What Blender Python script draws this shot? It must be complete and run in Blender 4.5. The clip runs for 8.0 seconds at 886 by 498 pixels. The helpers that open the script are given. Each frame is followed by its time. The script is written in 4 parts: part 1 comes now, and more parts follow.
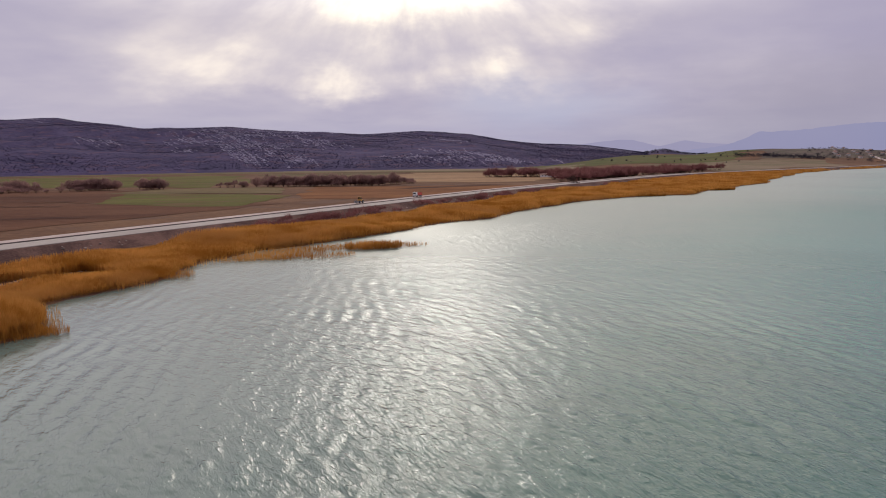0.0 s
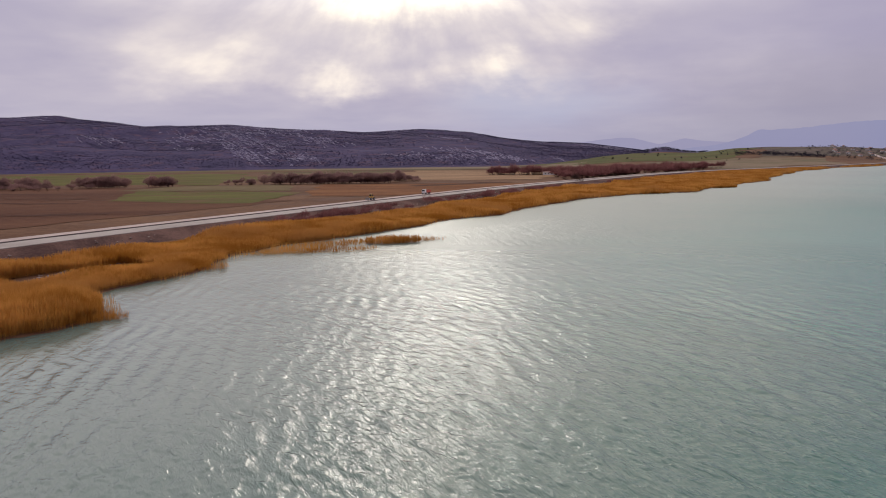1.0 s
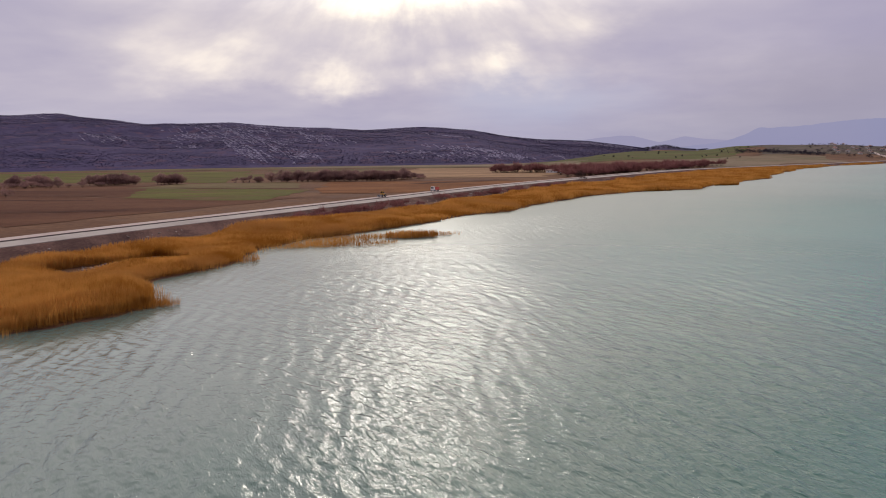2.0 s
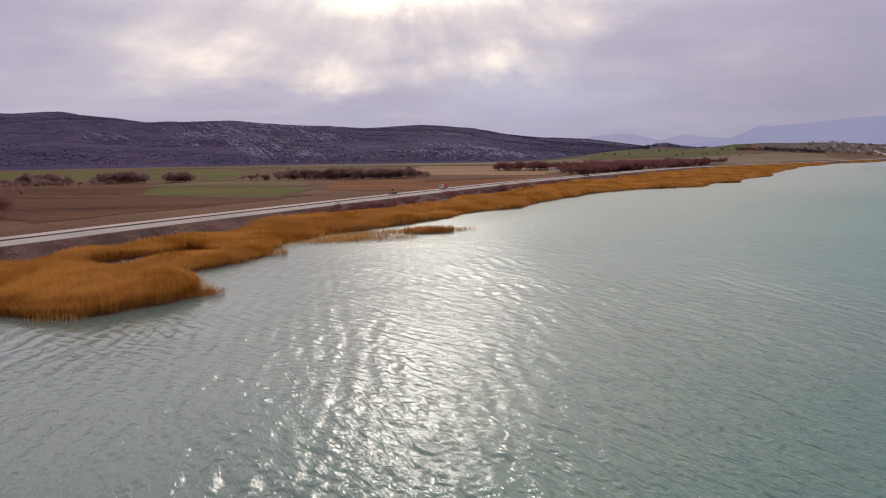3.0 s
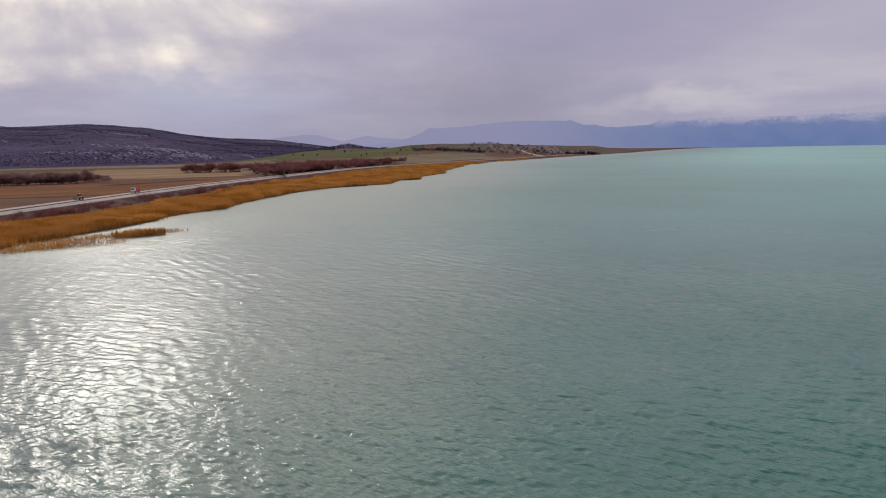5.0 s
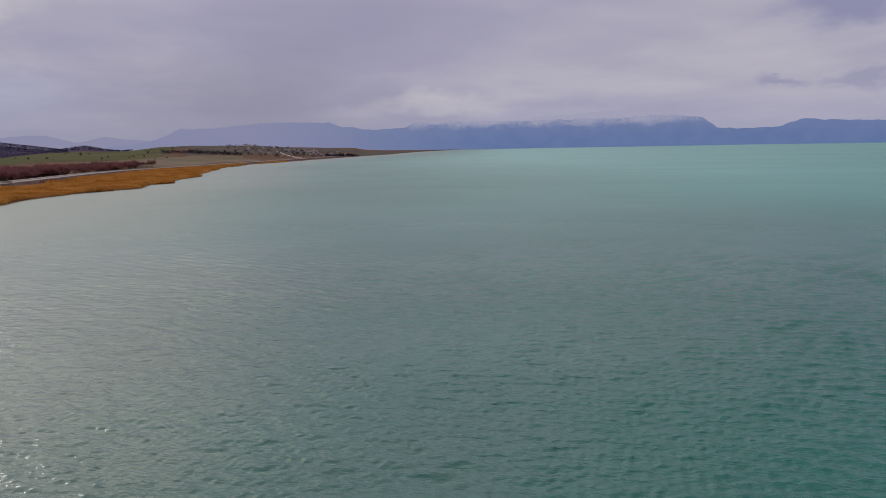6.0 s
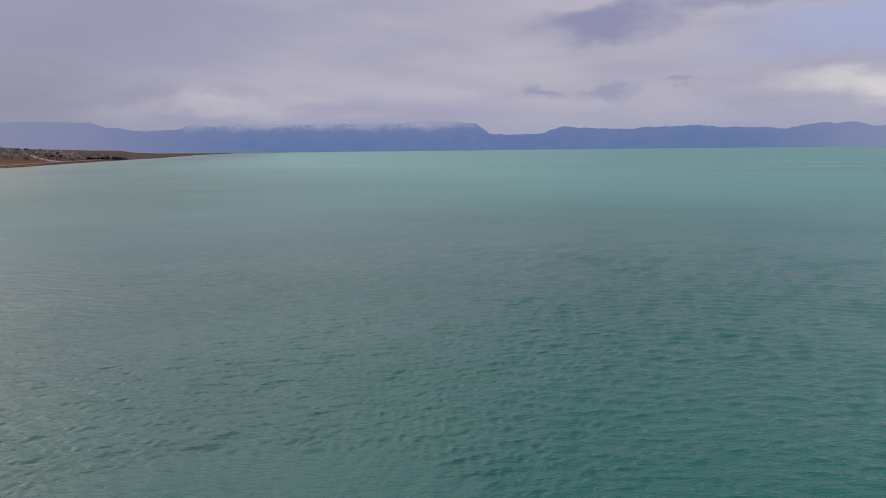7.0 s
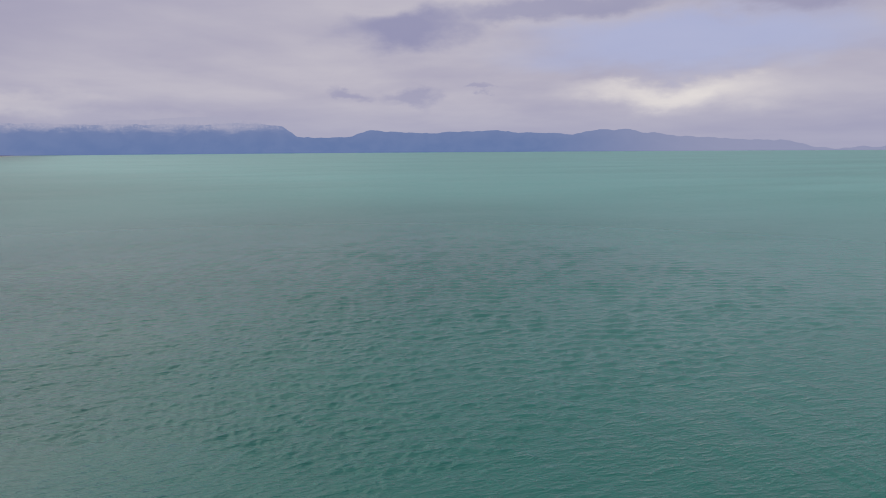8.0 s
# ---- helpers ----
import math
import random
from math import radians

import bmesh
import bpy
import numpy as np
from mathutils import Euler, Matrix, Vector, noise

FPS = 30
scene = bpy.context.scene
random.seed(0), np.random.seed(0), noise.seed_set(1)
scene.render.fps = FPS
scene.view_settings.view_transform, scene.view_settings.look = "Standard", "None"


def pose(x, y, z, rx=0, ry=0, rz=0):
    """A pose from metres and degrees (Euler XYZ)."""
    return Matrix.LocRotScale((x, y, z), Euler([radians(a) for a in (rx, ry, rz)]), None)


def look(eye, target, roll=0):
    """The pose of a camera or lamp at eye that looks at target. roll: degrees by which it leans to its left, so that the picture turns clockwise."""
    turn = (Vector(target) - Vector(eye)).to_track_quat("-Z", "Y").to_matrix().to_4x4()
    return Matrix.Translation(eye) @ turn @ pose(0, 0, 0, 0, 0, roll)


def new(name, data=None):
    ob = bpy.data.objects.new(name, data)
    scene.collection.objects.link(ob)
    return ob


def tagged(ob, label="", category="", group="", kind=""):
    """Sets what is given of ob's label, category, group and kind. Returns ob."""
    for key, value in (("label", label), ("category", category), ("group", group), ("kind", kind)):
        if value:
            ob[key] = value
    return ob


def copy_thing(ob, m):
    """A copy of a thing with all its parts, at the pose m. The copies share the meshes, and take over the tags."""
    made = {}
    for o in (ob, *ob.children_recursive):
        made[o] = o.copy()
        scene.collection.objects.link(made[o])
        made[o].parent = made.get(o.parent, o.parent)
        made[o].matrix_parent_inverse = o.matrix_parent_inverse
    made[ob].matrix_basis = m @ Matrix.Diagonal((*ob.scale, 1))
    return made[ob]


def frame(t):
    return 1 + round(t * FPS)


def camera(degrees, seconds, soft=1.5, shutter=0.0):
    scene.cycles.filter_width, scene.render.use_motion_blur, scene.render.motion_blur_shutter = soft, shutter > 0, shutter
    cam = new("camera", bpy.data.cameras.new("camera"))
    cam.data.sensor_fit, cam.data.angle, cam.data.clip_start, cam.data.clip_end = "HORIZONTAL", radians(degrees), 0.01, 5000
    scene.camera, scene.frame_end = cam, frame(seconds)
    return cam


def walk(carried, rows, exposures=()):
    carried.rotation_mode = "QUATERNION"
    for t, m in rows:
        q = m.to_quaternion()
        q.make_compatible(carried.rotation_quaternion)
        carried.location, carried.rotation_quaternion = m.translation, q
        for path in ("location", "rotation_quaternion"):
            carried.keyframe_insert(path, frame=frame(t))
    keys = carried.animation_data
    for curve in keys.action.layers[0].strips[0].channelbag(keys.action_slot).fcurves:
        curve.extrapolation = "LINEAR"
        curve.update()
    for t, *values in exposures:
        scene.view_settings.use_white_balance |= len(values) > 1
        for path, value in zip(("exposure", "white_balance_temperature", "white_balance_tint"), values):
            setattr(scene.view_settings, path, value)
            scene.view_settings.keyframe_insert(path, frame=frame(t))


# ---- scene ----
# A drone backs away over a milky turquoise lake and then turns towards the open water.
cam = camera(64.92, 8.0, 1.0)
PATH = [
    (0.0, look((-0.000, -0.000, 20.000), (-0.173, 99.168, 7.125), -0.722)),
    (0.5, look((-1.984, -3.341, 20.026), (-2.133, 95.809, 7.017), -0.708)),
    (1.0, look((-4.011, -6.706, 20.057), (-4.145, 92.424, 6.893), -0.705)),
    (1.5, look((-6.089, -10.078, 20.101), (-6.192, 89.030, 6.771), -0.687)),
    (3.0, look((-12.398, -20.133, 20.262), (-12.456, 78.918, 6.520), -0.698)),
    (3.5, look((-14.463, -23.421, 20.301), (-14.521, 75.611, 6.418), -0.715)),
    (4.0, look((-16.509, -26.653, 20.324), (-7.472, 71.948, 6.314), -0.738)),
    (4.5, look((-18.604, -29.849, 20.333), (6.738, 65.844, 6.174), -0.843)),
    (5.8, look((-24.340, -38.101, 20.330), (40.455, 36.677, 5.845), -1.097)),
    (6.0, look((-25.223, -39.370, 20.327), (44.115, 31.202, 5.775), -1.041)),
    (6.5, look((-27.426, -42.543, 20.316), (51.487, 17.137, 5.788), -0.837)),
    (7.0, look((-29.629, -45.714, 20.303), (57.692, 0.831, 5.861), -0.647)),
    (7.5, look((-31.832, -48.885, 20.290), (60.762, -13.945, 5.954), -0.527)),
    (8.0, look((-34.035, -52.056, 20.275), (62.580, -30.516, 6.075), -0.387)),
]
# the film grows cooler as the view leaves the sun
walk(cam, PATH, [(0.0, 0.19, 6640, 9), (3.5, 0.19, 6640, 9), (4.7, 0.10, 6550, 8), (6.0, -0.10, 6320, 6), (7.0, -0.06, 6240, 5), (8.0, 0.06, 6420, 5.5)])

# ---- light: overcast sky with a veiled sun ahead of the first view ----
SUN_AZ, SUN_EL = -2.5, 23.0
world = bpy.data.worlds.new("world")
scene.world = world
world.use_nodes = True


class Nodes:
    """Short hand for building node trees."""

    def __init__(self, tree):
        self.tree = tree
        tree.nodes.clear()

    def add(self, kind, **inputs):
        node = self.tree.nodes.new(kind)
        for key, value in inputs.items():
            self.put(node, key, value)
        return node

    def put(self, node, key, value):
        socket = node.inputs[int(key[1:])] if key[0] == "i" and key[1:].isdigit() else node.inputs[key.replace("_", " ")]
        if isinstance(value, bpy.types.NodeSocket):
            self.tree.links.new(value, socket)
        else:
            socket.default_value = value

    def math(self, op, a, b=0.0, c=0.0, clamp=False):
        node = self.add("ShaderNodeMath", i0=a, i1=b, i2=c)
        node.operation, node.use_clamp = op, clamp
        return node.outputs[0]

    def vec(self, op, a, b=(0, 0, 0)):
        node = self.add("ShaderNodeVectorMath", i0=a, i1=b)
        node.operation = op
        return node.outputs[0]

    def scaled(self, v, k):
        node = self.add("ShaderNodeVectorMath", i0=v)
        node.operation = "SCALE"
        node.inputs["Scale"].default_value = k
        return node.outputs[0]

    def mix(self, fac, a, b, blend="MIX"):
        node = self.tree.nodes.new("ShaderNodeMix")
        node.data_type, node.blend_type = "RGBA", blend
        for i, value in ((0, fac), (6, a), (7, b)):
            if isinstance(value, bpy.types.NodeSocket):
                self.tree.links.new(value, node.inputs[i])
            else:
                node.inputs[i].default_value = value if i == 0 else (*value, 1)
        return node.outputs[2]

    def ramp(self, fac, lo, hi, a=0.0, b=1.0):
        node = self.add("ShaderNodeMapRange", i0=fac, i1=lo, i2=hi, i3=a, i4=b)
        node.interpolation_type = "SMOOTHSTEP"
        return node.outputs[0]

    def noise(self, vector, scale, detail=3.0, rough=0.5, warp=0.0):
        node = self.add("ShaderNodeTexNoise", Vector=vector, Scale=scale, Detail=detail, Roughness=rough, Distortion=warp)
        return node.outputs[0]


def make_sky():
    n = Nodes(world.node_tree)
    way = n.vec("NORMALIZE", n.add("ShaderNodeTexCoord").outputs["Generated"])
    xyz = n.add("ShaderNodeSeparateXYZ", Vector=way)
    deg = 180 / math.pi
    el0 = n.math("MULTIPLY", n.math("ARCSINE", xyz.outputs[2]), deg)
    az0 = n.math("MULTIPLY", n.math("ARCTAN2", xyz.outputs[0], xyz.outputs[1]), deg)
    # ragged edges: direction warped by fine noise
    stretch = n.vec("MULTIPLY", way, (1, 1, 2.2))
    w1 = n.math("SUBTRACT", n.noise(stretch, 7.0, 6, 0.55), 0.5)
    w2 = n.math("SUBTRACT", n.noise(n.vec("ADD", stretch, (4.1, 2.3, 7.7)), 8.0, 6, 0.55), 0.5)
    az = n.math("ADD", az0, n.math("MULTIPLY", w1, 10.5))
    el = n.math("ADD", el0, n.math("MULTIPLY", w2, 5.2))

    def patch(a, e, wa, we, lo=1.0, hi=0.0, lean=0.0):
        da = n.math("DIVIDE", n.math("SUBTRACT", az, a), wa)
        de = n.math("DIVIDE", n.math("SUBTRACT", n.math("SUBTRACT", el, e), n.math("MULTIPLY", n.math("SUBTRACT", az, a), lean)), we)
        r = n.math("SQRT", n.math("ADD", n.math("MULTIPLY", da, da), n.math("MULTIPLY", de, de)))
        return n.ramp(r, hi, lo, 1.0, 0.0)

    # the stratus deck: broad soft rolls, seen flatter towards the horizon
    flat = n.add("ShaderNodeCombineXYZ", X=n.math("DIVIDE", xyz.outputs[0], n.math("ADD", xyz.outputs[2], 0.12)),
                 Y=n.math("DIVIDE", xyz.outputs[1], n.math("ADD", xyz.outputs[2], 0.12))).outputs[0]
    deck = n.noise(flat, 0.55, 4, 0.5, 0.3)
    fine = n.noise(flat, 1.6, 4, 0.55, 0.2)
    tone = n.math("ADD", n.math("MULTIPLY", deck, 0.7), n.math("MULTIPLY", fine, 0.3))
    cloud = n.mix(n.ramp(tone, 0.26, 0.74), (0.360, 0.334, 0.462), (0.515, 0.474, 0.552))
    # warm glow of the veiled sun round its place
    toward = n.add("ShaderNodeVectorMath", i0=way, i1=(math.sin(radians(SUN_AZ)) * math.cos(radians(SUN_EL)), math.cos(radians(SUN_AZ)) * math.cos(radians(SUN_EL)), math.sin(radians(SUN_EL))))
    toward.operation = "DOT_PRODUCT"
    off = n.math("MULTIPLY", n.math("ARCCOSINE", toward.outputs["Value"]), deg)
    halo = n.ramp(off, 78.0, 6.0)
    # crepuscular streaks that fan out below the sun
    fan = n.math("ARCTAN2", n.math("SUBTRACT", az0, SUN_AZ), n.math("SUBTRACT", SUN_EL, el0))
    streak = n.noise(n.add("ShaderNodeCombineXYZ", X=fan, Y=n.math("MULTIPLY", el0, 0.012)).outputs[0], 3.2, 2, 0.5)
    thin = n.noise(n.add("ShaderNodeCombineXYZ", X=fan, Y=n.math("MULTIPLY", el0, 0.05)).outputs[0], 9.0, 3, 0.6)
    streak = n.math("MULTIPLY", n.ramp(streak, 0.30, 0.70, 0.62, 1.38), n.ramp(thin, 0.30, 0.70, 0.80, 1.20))
    lit = n.math("MULTIPLY", n.math("MULTIPLY", halo, n.ramp(el0, 10.0, 27.0, 0.0, 3.2)), streak)
    cloud = n.mix(lit, cloud, (0.95, 0.90, 0.84), "ADD")
    # bright gaps in the deck
    # the gap at (15, 25) lies out of view, added to brighten the water
    gaps = None
    for a, e, wa, we, k in ((-6.0, 13.0, 7.0, 3.6, 0.55), (0.8, 13.2, 6.5, 3.4, 0.6), (-2.0, 14.0, 26.0, 10.0, 0.34), (-19.5, 7.4, 9.0, 3.4, 0.30), (-9.0, 6.4, 7.0, 2.2, 0.34),
                            (2.2, 6.5, 6.5, 2.4, 0.36), (10.5, 10.0, 6.0, 3.0, 0.22), (10.0, 6.5, 6.0, 2.0, 0.14), (93.0, 4.3, 9.0, 1.3, 0.20), (98.0, 4.0, 11.0, 1.9, 0.22), (72.0, 10.0, 24.0, 13.0, 0.09), (15.0, 25.0, 22.0, 12.0, 1.6), (44.0, 3.4, 12.0, 1.0, 0.12), (57.0, 2.5, 7.0, 0.8, 0.05), (-22.0, 11.0, 10.0, 4.0, 0.12)):
        one = n.math("MULTIPLY", patch(a, e, wa, we), k)
        gaps = one if gaps is None else n.math("ADD", gaps, one)
    gaps = n.math("MULTIPLY", gaps, streak)
    cloud = n.mix(gaps, cloud, (1.0, 0.88, 0.52), "ADD")
    # thinner, colder cloud low over the hill's end, and a duller stretch beside it
    cloud = n.mix(n.math("MULTIPLY", patch(8.0, 4.0, 12.0, 3.2), 0.5), cloud, (0.42, 0.46, 0.62))
    cloud = n.mix(n.math("MULTIPLY", patch(38.0, 9.0, 16.0, 7.5), 0.75), cloud, (0.335, 0.310, 0.440))
    cloud = n.mix(n.math("MULTIPLY", patch(29.0, 3.5, 15.0, 7.0), 0.7), cloud, (0.268, 0.250, 0.345))
    # clear blue beyond the end of the deck, from the Nishita sky
    sky = n.add("ShaderNodeTexSky")
    sky.sky_type, sky.sun_disc = "NISHITA", False
    sky.sun_elevation, sky.sun_rotation = radians(SUN_EL), radians(SUN_AZ)
    blue = n.scaled(sky.outputs[0], 0.10)
    hole = n.math("MULTIPLY", patch(97.0, 7.8, 18.0, 2.9, 1.0, 0.3), 0.72, clamp=True)
    cloud = n.mix(hole, cloud, n.mix(0.7, blue, (0.46, 0.46, 0.76)))
    # dark low clouds over the lake
    dark = None
    for a, e, wa, we, lean, k in ((75.0, 9.2, 7.0, 1.9, 0.10, 0.80), (87.0, 10.8, 12.0, 1.2, 0.06, 0.62), (75.2, 4.6, 2.2, 0.75, 0.0, 0.55), (70.4, 4.4, 2.6, 0.4, 0.05, 0.5), (80.7, 4.9, 1.2, 0.22, 0.0, 0.4), (104.0, 10.8, 9.0, 1.3, 0.0, 0.5)):
        one = n.math("MULTIPLY", patch(a, e, wa, we, 1.15, 0.35, lean), k)
        dark = one if dark is None else n.math("MAXIMUM", dark, one)
    cloud = n.mix(dark, cloud, (0.250, 0.245, 0.410))
    # haze above the horizon
    haze = n.mix(n.ramp(n.math("ABSOLUTE", n.math("SUBTRACT", az0, 27.0)), 24.0, 6.0), (0.360, 0.350, 0.490), (0.300, 0.290, 0.400))
    cloud = n.mix(n.ramp(el0, 5.5, -0.5, 0.0, 0.75), cloud, haze)
    back = n.add("ShaderNodeBackground", Color=cloud, Strength=1.0)
    out = n.add("ShaderNodeOutputWorld", Surface=back.outputs[0])


make_sky()
sun_data = bpy.data.lights.new("sun", "SUN")
sun_data.energy, sun_data.angle, sun_data.color = 0.30, radians(5), (1.0, 0.95, 0.86)
sun = new("sun", sun_data)
sun.matrix_world = look((math.sin(radians(SUN_AZ)) * math.cos(radians(SUN_EL)) * 300, math.cos(radians(SUN_AZ)) * math.cos(radians(SUN_EL)) * 300, math.sin(radians(SUN_EL)) * 300), (0, 0, 0))


# ---- materials ----
def material(name, build):
    m = bpy.data.materials.new(name)
    m.use_nodes = True
    n = Nodes(m.node_tree)
    n.add("ShaderNodeOutputMaterial", Surface=build(n))
    return m


def where(n, stretch=(1, 1, 1)):
    return n.vec("MULTIPLY", n.add("ShaderNodeNewGeometry").outputs["Position"], stretch)


def soil(name, dark, light, grain=0.35, patch_size=40.0, stretch=(1, 1, 1), rough=0.95, relief=0.15, third=None):
    """Rough ground or stone: two colours mixed at two scales, with relief."""
    def build(n):
        p = where(n, stretch)
        big = n.noise(p, 1 / patch_size, 4, 0.6, 0.3)
        small = n.noise(p, 1 / grain, 4, 0.65)
        f = n.math("ADD", n.math("MULTIPLY", big, 0.6), n.math("MULTIPLY", small, 0.4))
        col = n.mix(n.ramp(f, 0.36, 0.64), dark, light)
        if third:
            col = n.mix(n.ramp(n.noise(p, 2.7 / patch_size, 5, 0.6), 0.52, 0.62), col, third)
        bump = n.add("ShaderNodeBump", Height=small, Strength=0.6, Distance=relief)
        return n.add("ShaderNodeBsdfPrincipled", Base_Color=col, Roughness=rough, Specular_IOR_Level=0.05, Normal=bump.outputs[0]).outputs[0]
    return material(name, build)


def plain(name, colour, rough=0.5, metal=0.0, wear=0.25, size=0.4):
    """Paint, rubber, metal, plaster: one colour with dirt and fine relief."""
    def build(n):
        p = where(n)
        f = n.ramp(n.noise(p, 1 / size, 5, 0.6), 0.4, 0.75, 0.0, wear)
        col = n.mix(f, colour, tuple(0.45 * c + 0.03 for c in colour))
        r = n.math("ADD", n.math("MULTIPLY", f, 0.5), rough, clamp=True)
        return n.add("ShaderNodeBsdfPrincipled", Base_Color=col, Roughness=r, Metallic=metal).outputs[0]
    return material(name, build)


def plant(name, dark, light, patch_size, through_light=0.35, third=None, fine=0.8):
    """Dry stems, twigs and leaves: tinted patch by patch and stem by stem, light shines through."""
    def build(n):
        p = where(n)
        f = n.math("ADD", n.math("MULTIPLY", n.noise(p, 1 / patch_size, 3, 0.55), 0.65), n.math("MULTIPLY", n.noise(n.vec("MULTIPLY", p, (1, 1, 0.12)), 1 / fine, 2, 0.6), 0.35))
        col = n.mix(n.ramp(f, 0.38, 0.62), dark, light)
        if third:
            col = n.mix(n.ramp(n.noise(n.vec("ADD", p, (31, 17, 5)), 0.6 / patch_size, 3, 0.5), 0.5, 0.68), col, third)
        a = n.add("ShaderNodeBsdfDiffuse", Color=col)
        b = n.add("ShaderNodeBsdfTranslucent", Color=col)
        return n.add("ShaderNodeMixShader", i0=through_light, i1=a.outputs[0], i2=b.outputs[0]).outputs[0]
    return material(name, build)


def water_look(n):
    p = n.add("ShaderNodeNewGeometry").outputs["Position"]
    # x along the crests, y across them
    turned = n.add("ShaderNodeVectorRotate", Vector=p, Angle=radians(-119)).outputs[0]
    swell = n.noise(n.vec("MULTIPLY", turned, (0.40, 1.0, 1)), 0.36, 2, 0.5, 0.4)
    chop = n.noise(n.vec("MULTIPLY", turned, (0.35, 1.0, 1)), 1.5, 2, 0.5, 0.4)
    wavelet = n.noise(n.vec("MULTIPLY", turned, (0.45, 1.0, 1)), 3.6, 2, 0.55, 0.5)
    ripple = n.noise(n.vec("MULTIPLY", turned, (0.6, 1.0, 1)), 9.0, 2, 0.6, 0.5)
    gust = n.ramp(n.noise(n.vec("MULTIPLY", turned, (0.5, 1, 1)), 0.02, 3, 0.5, 0.5), 0.3, 0.7, 0.6, 1.15)
    # short steep crests that stand out singly
    crest = n.math("POWER", n.ramp(chop, 0.45, 0.80), 2.0)
    h = n.math("ADD", n.math("MULTIPLY", swell, 0.20), n.math("ADD", n.math("MULTIPLY", chop, 0.090), n.math("ADD", n.math("MULTIPLY", wavelet, 0.075), n.math("ADD", n.math("MULTIPLY", ripple, 0.022), n.math("MULTIPLY", crest, 0.040)))))
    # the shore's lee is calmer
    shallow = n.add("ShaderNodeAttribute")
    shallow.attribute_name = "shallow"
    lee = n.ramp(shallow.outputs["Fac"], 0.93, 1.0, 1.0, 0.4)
    bump = n.add("ShaderNodeBump", Height=n.math("MULTIPLY", n.math("MULTIPLY", h, gust), lee), Strength=1.0, Distance=WAVES)
    # beyond the modelled waves the unseen ones make the surface rough
    unseen = n.add("ShaderNodeAttribute")
    unseen.attribute_name = "unseen_waves"
    rough = n.math("ADD", n.math("MULTIPLY", unseen.outputs["Fac"], 0.31), 0.05)
    silt = n.noise(p, 0.006, 4, 0.55, 0.5)
    col = n.mix(n.ramp(silt, 0.35, 0.65), (0.010, 0.106, 0.082), (0.020, 0.144, 0.112))
    # the open lake is paler, in long streaks
    offing = n.add("ShaderNodeAttribute")
    offing.attribute_name = "offing"
    drift = n.noise(n.vec("MULTIPLY", turned, (0.25, 1, 1)), 0.012, 4, 0.6, 0.6)
    pale = n.math("MULTIPLY", offing.outputs["Fac"], n.ramp(drift, 0.25, 0.75, 0.65, 1.0))
    col = n.mix(pale, col, (0.122, 0.365, 0.312))
    # a greyer colour with a ragged edge along the shore
    inshore_grey = n.ramp(n.math("ADD", shallow.outputs["Fac"], n.math("MULTIPLY", n.math("SUBTRACT", n.noise(p, 0.05, 4, 0.6, 0.4), 0.5), 0.5)), 0.1, 0.95, 0.0, 0.8)
    col = n.mix(inshore_grey, col, (0.128, 0.152, 0.130))
    return n.add("ShaderNodeBsdfPrincipled", Base_Color=col, Roughness=rough, IOR=1.33, Normal=bump.outputs[0]).outputs[0]


WAVES = 1.15
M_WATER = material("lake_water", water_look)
M_GROUND = soil("dry_grassland", (0.088, 0.042, 0.026), (0.168, 0.092, 0.052), 2.5, 90.0, (1, 1, 1), 0.95, 0.3, (0.122, 0.070, 0.048))
M_PLOUGH = soil("ploughed_soil", (0.072, 0.028, 0.016), (0.122, 0.055, 0.030), 1.5, 55.0, (0.35, 1.0, 1), 0.95, 0.3)
M_GREEN = soil("young_wheat", (0.068, 0.063, 0.012), (0.110, 0.101, 0.022), 1.8, 45.0, (0.5, 1, 1), 0.9, 0.2, (0.108, 0.066, 0.028))
M_STRAW = soil("stubble", (0.170, 0.098, 0.056), (0.330, 0.205, 0.112), 2.0, 60.0, (0.3, 1, 1), 0.95, 0.2, (0.200, 0.130, 0.076))
M_HAY = soil("bleached_meadow", (0.130, 0.092, 0.060), (0.230, 0.170, 0.112), 3.0, 120.0, (0.3, 1, 1), 0.95, 0.2, (0.130, 0.108, 0.060))
M_FURROW = soil("dark_furrow", (0.050, 0.020, 0.013), (0.090, 0.040, 0.024), 1.2, 20.0, (0.35, 1.0, 1), 0.95, 0.3)
M_SLOPEGREEN = soil("hill_pasture", (0.055, 0.060, 0.018), (0.092, 0.094, 0.028), 3.0, 110.0, (0.5, 1, 1), 0.95, 0.3, (0.105, 0.070, 0.036))
M_DOWN = soil("scrubby_down", (0.060, 0.042, 0.043), (0.135, 0.102, 0.080), 8.0, 45.0, (1, 1, 1), 0.95, 0.4, (0.070, 0.072, 0.042))
M_MEADOW = soil("pasture", (0.085, 0.064, 0.030), (0.150, 0.108, 0.054), 2.5, 120.0, (0.4, 1, 1), 0.95, 0.2)
M_RUST = soil("fallow_grass", (0.110, 0.040, 0.016), (0.200, 0.085, 0.032), 1.6, 30.0, (0.4, 1, 1), 0.95, 0.25)
M_SLOPE = soil("embankment_gravel", (0.056, 0.030, 0.027), (0.152, 0.086, 0.070), 0.55, 9.0, (1, 1, 1), 0.95, 0.25)
M_ASPHALT = soil("worn_asphalt", (0.300, 0.262, 0.235), (0.385, 0.340, 0.305), 0.5, 16.0, (1, 1, 1), 0.85, 0.01)
M_PALE = soil("pale_gravel", (0.36, 0.285, 0.255), (0.48, 0.390, 0.350), 0.5, 14.0, (1, 1, 1), 0.9, 0.02)
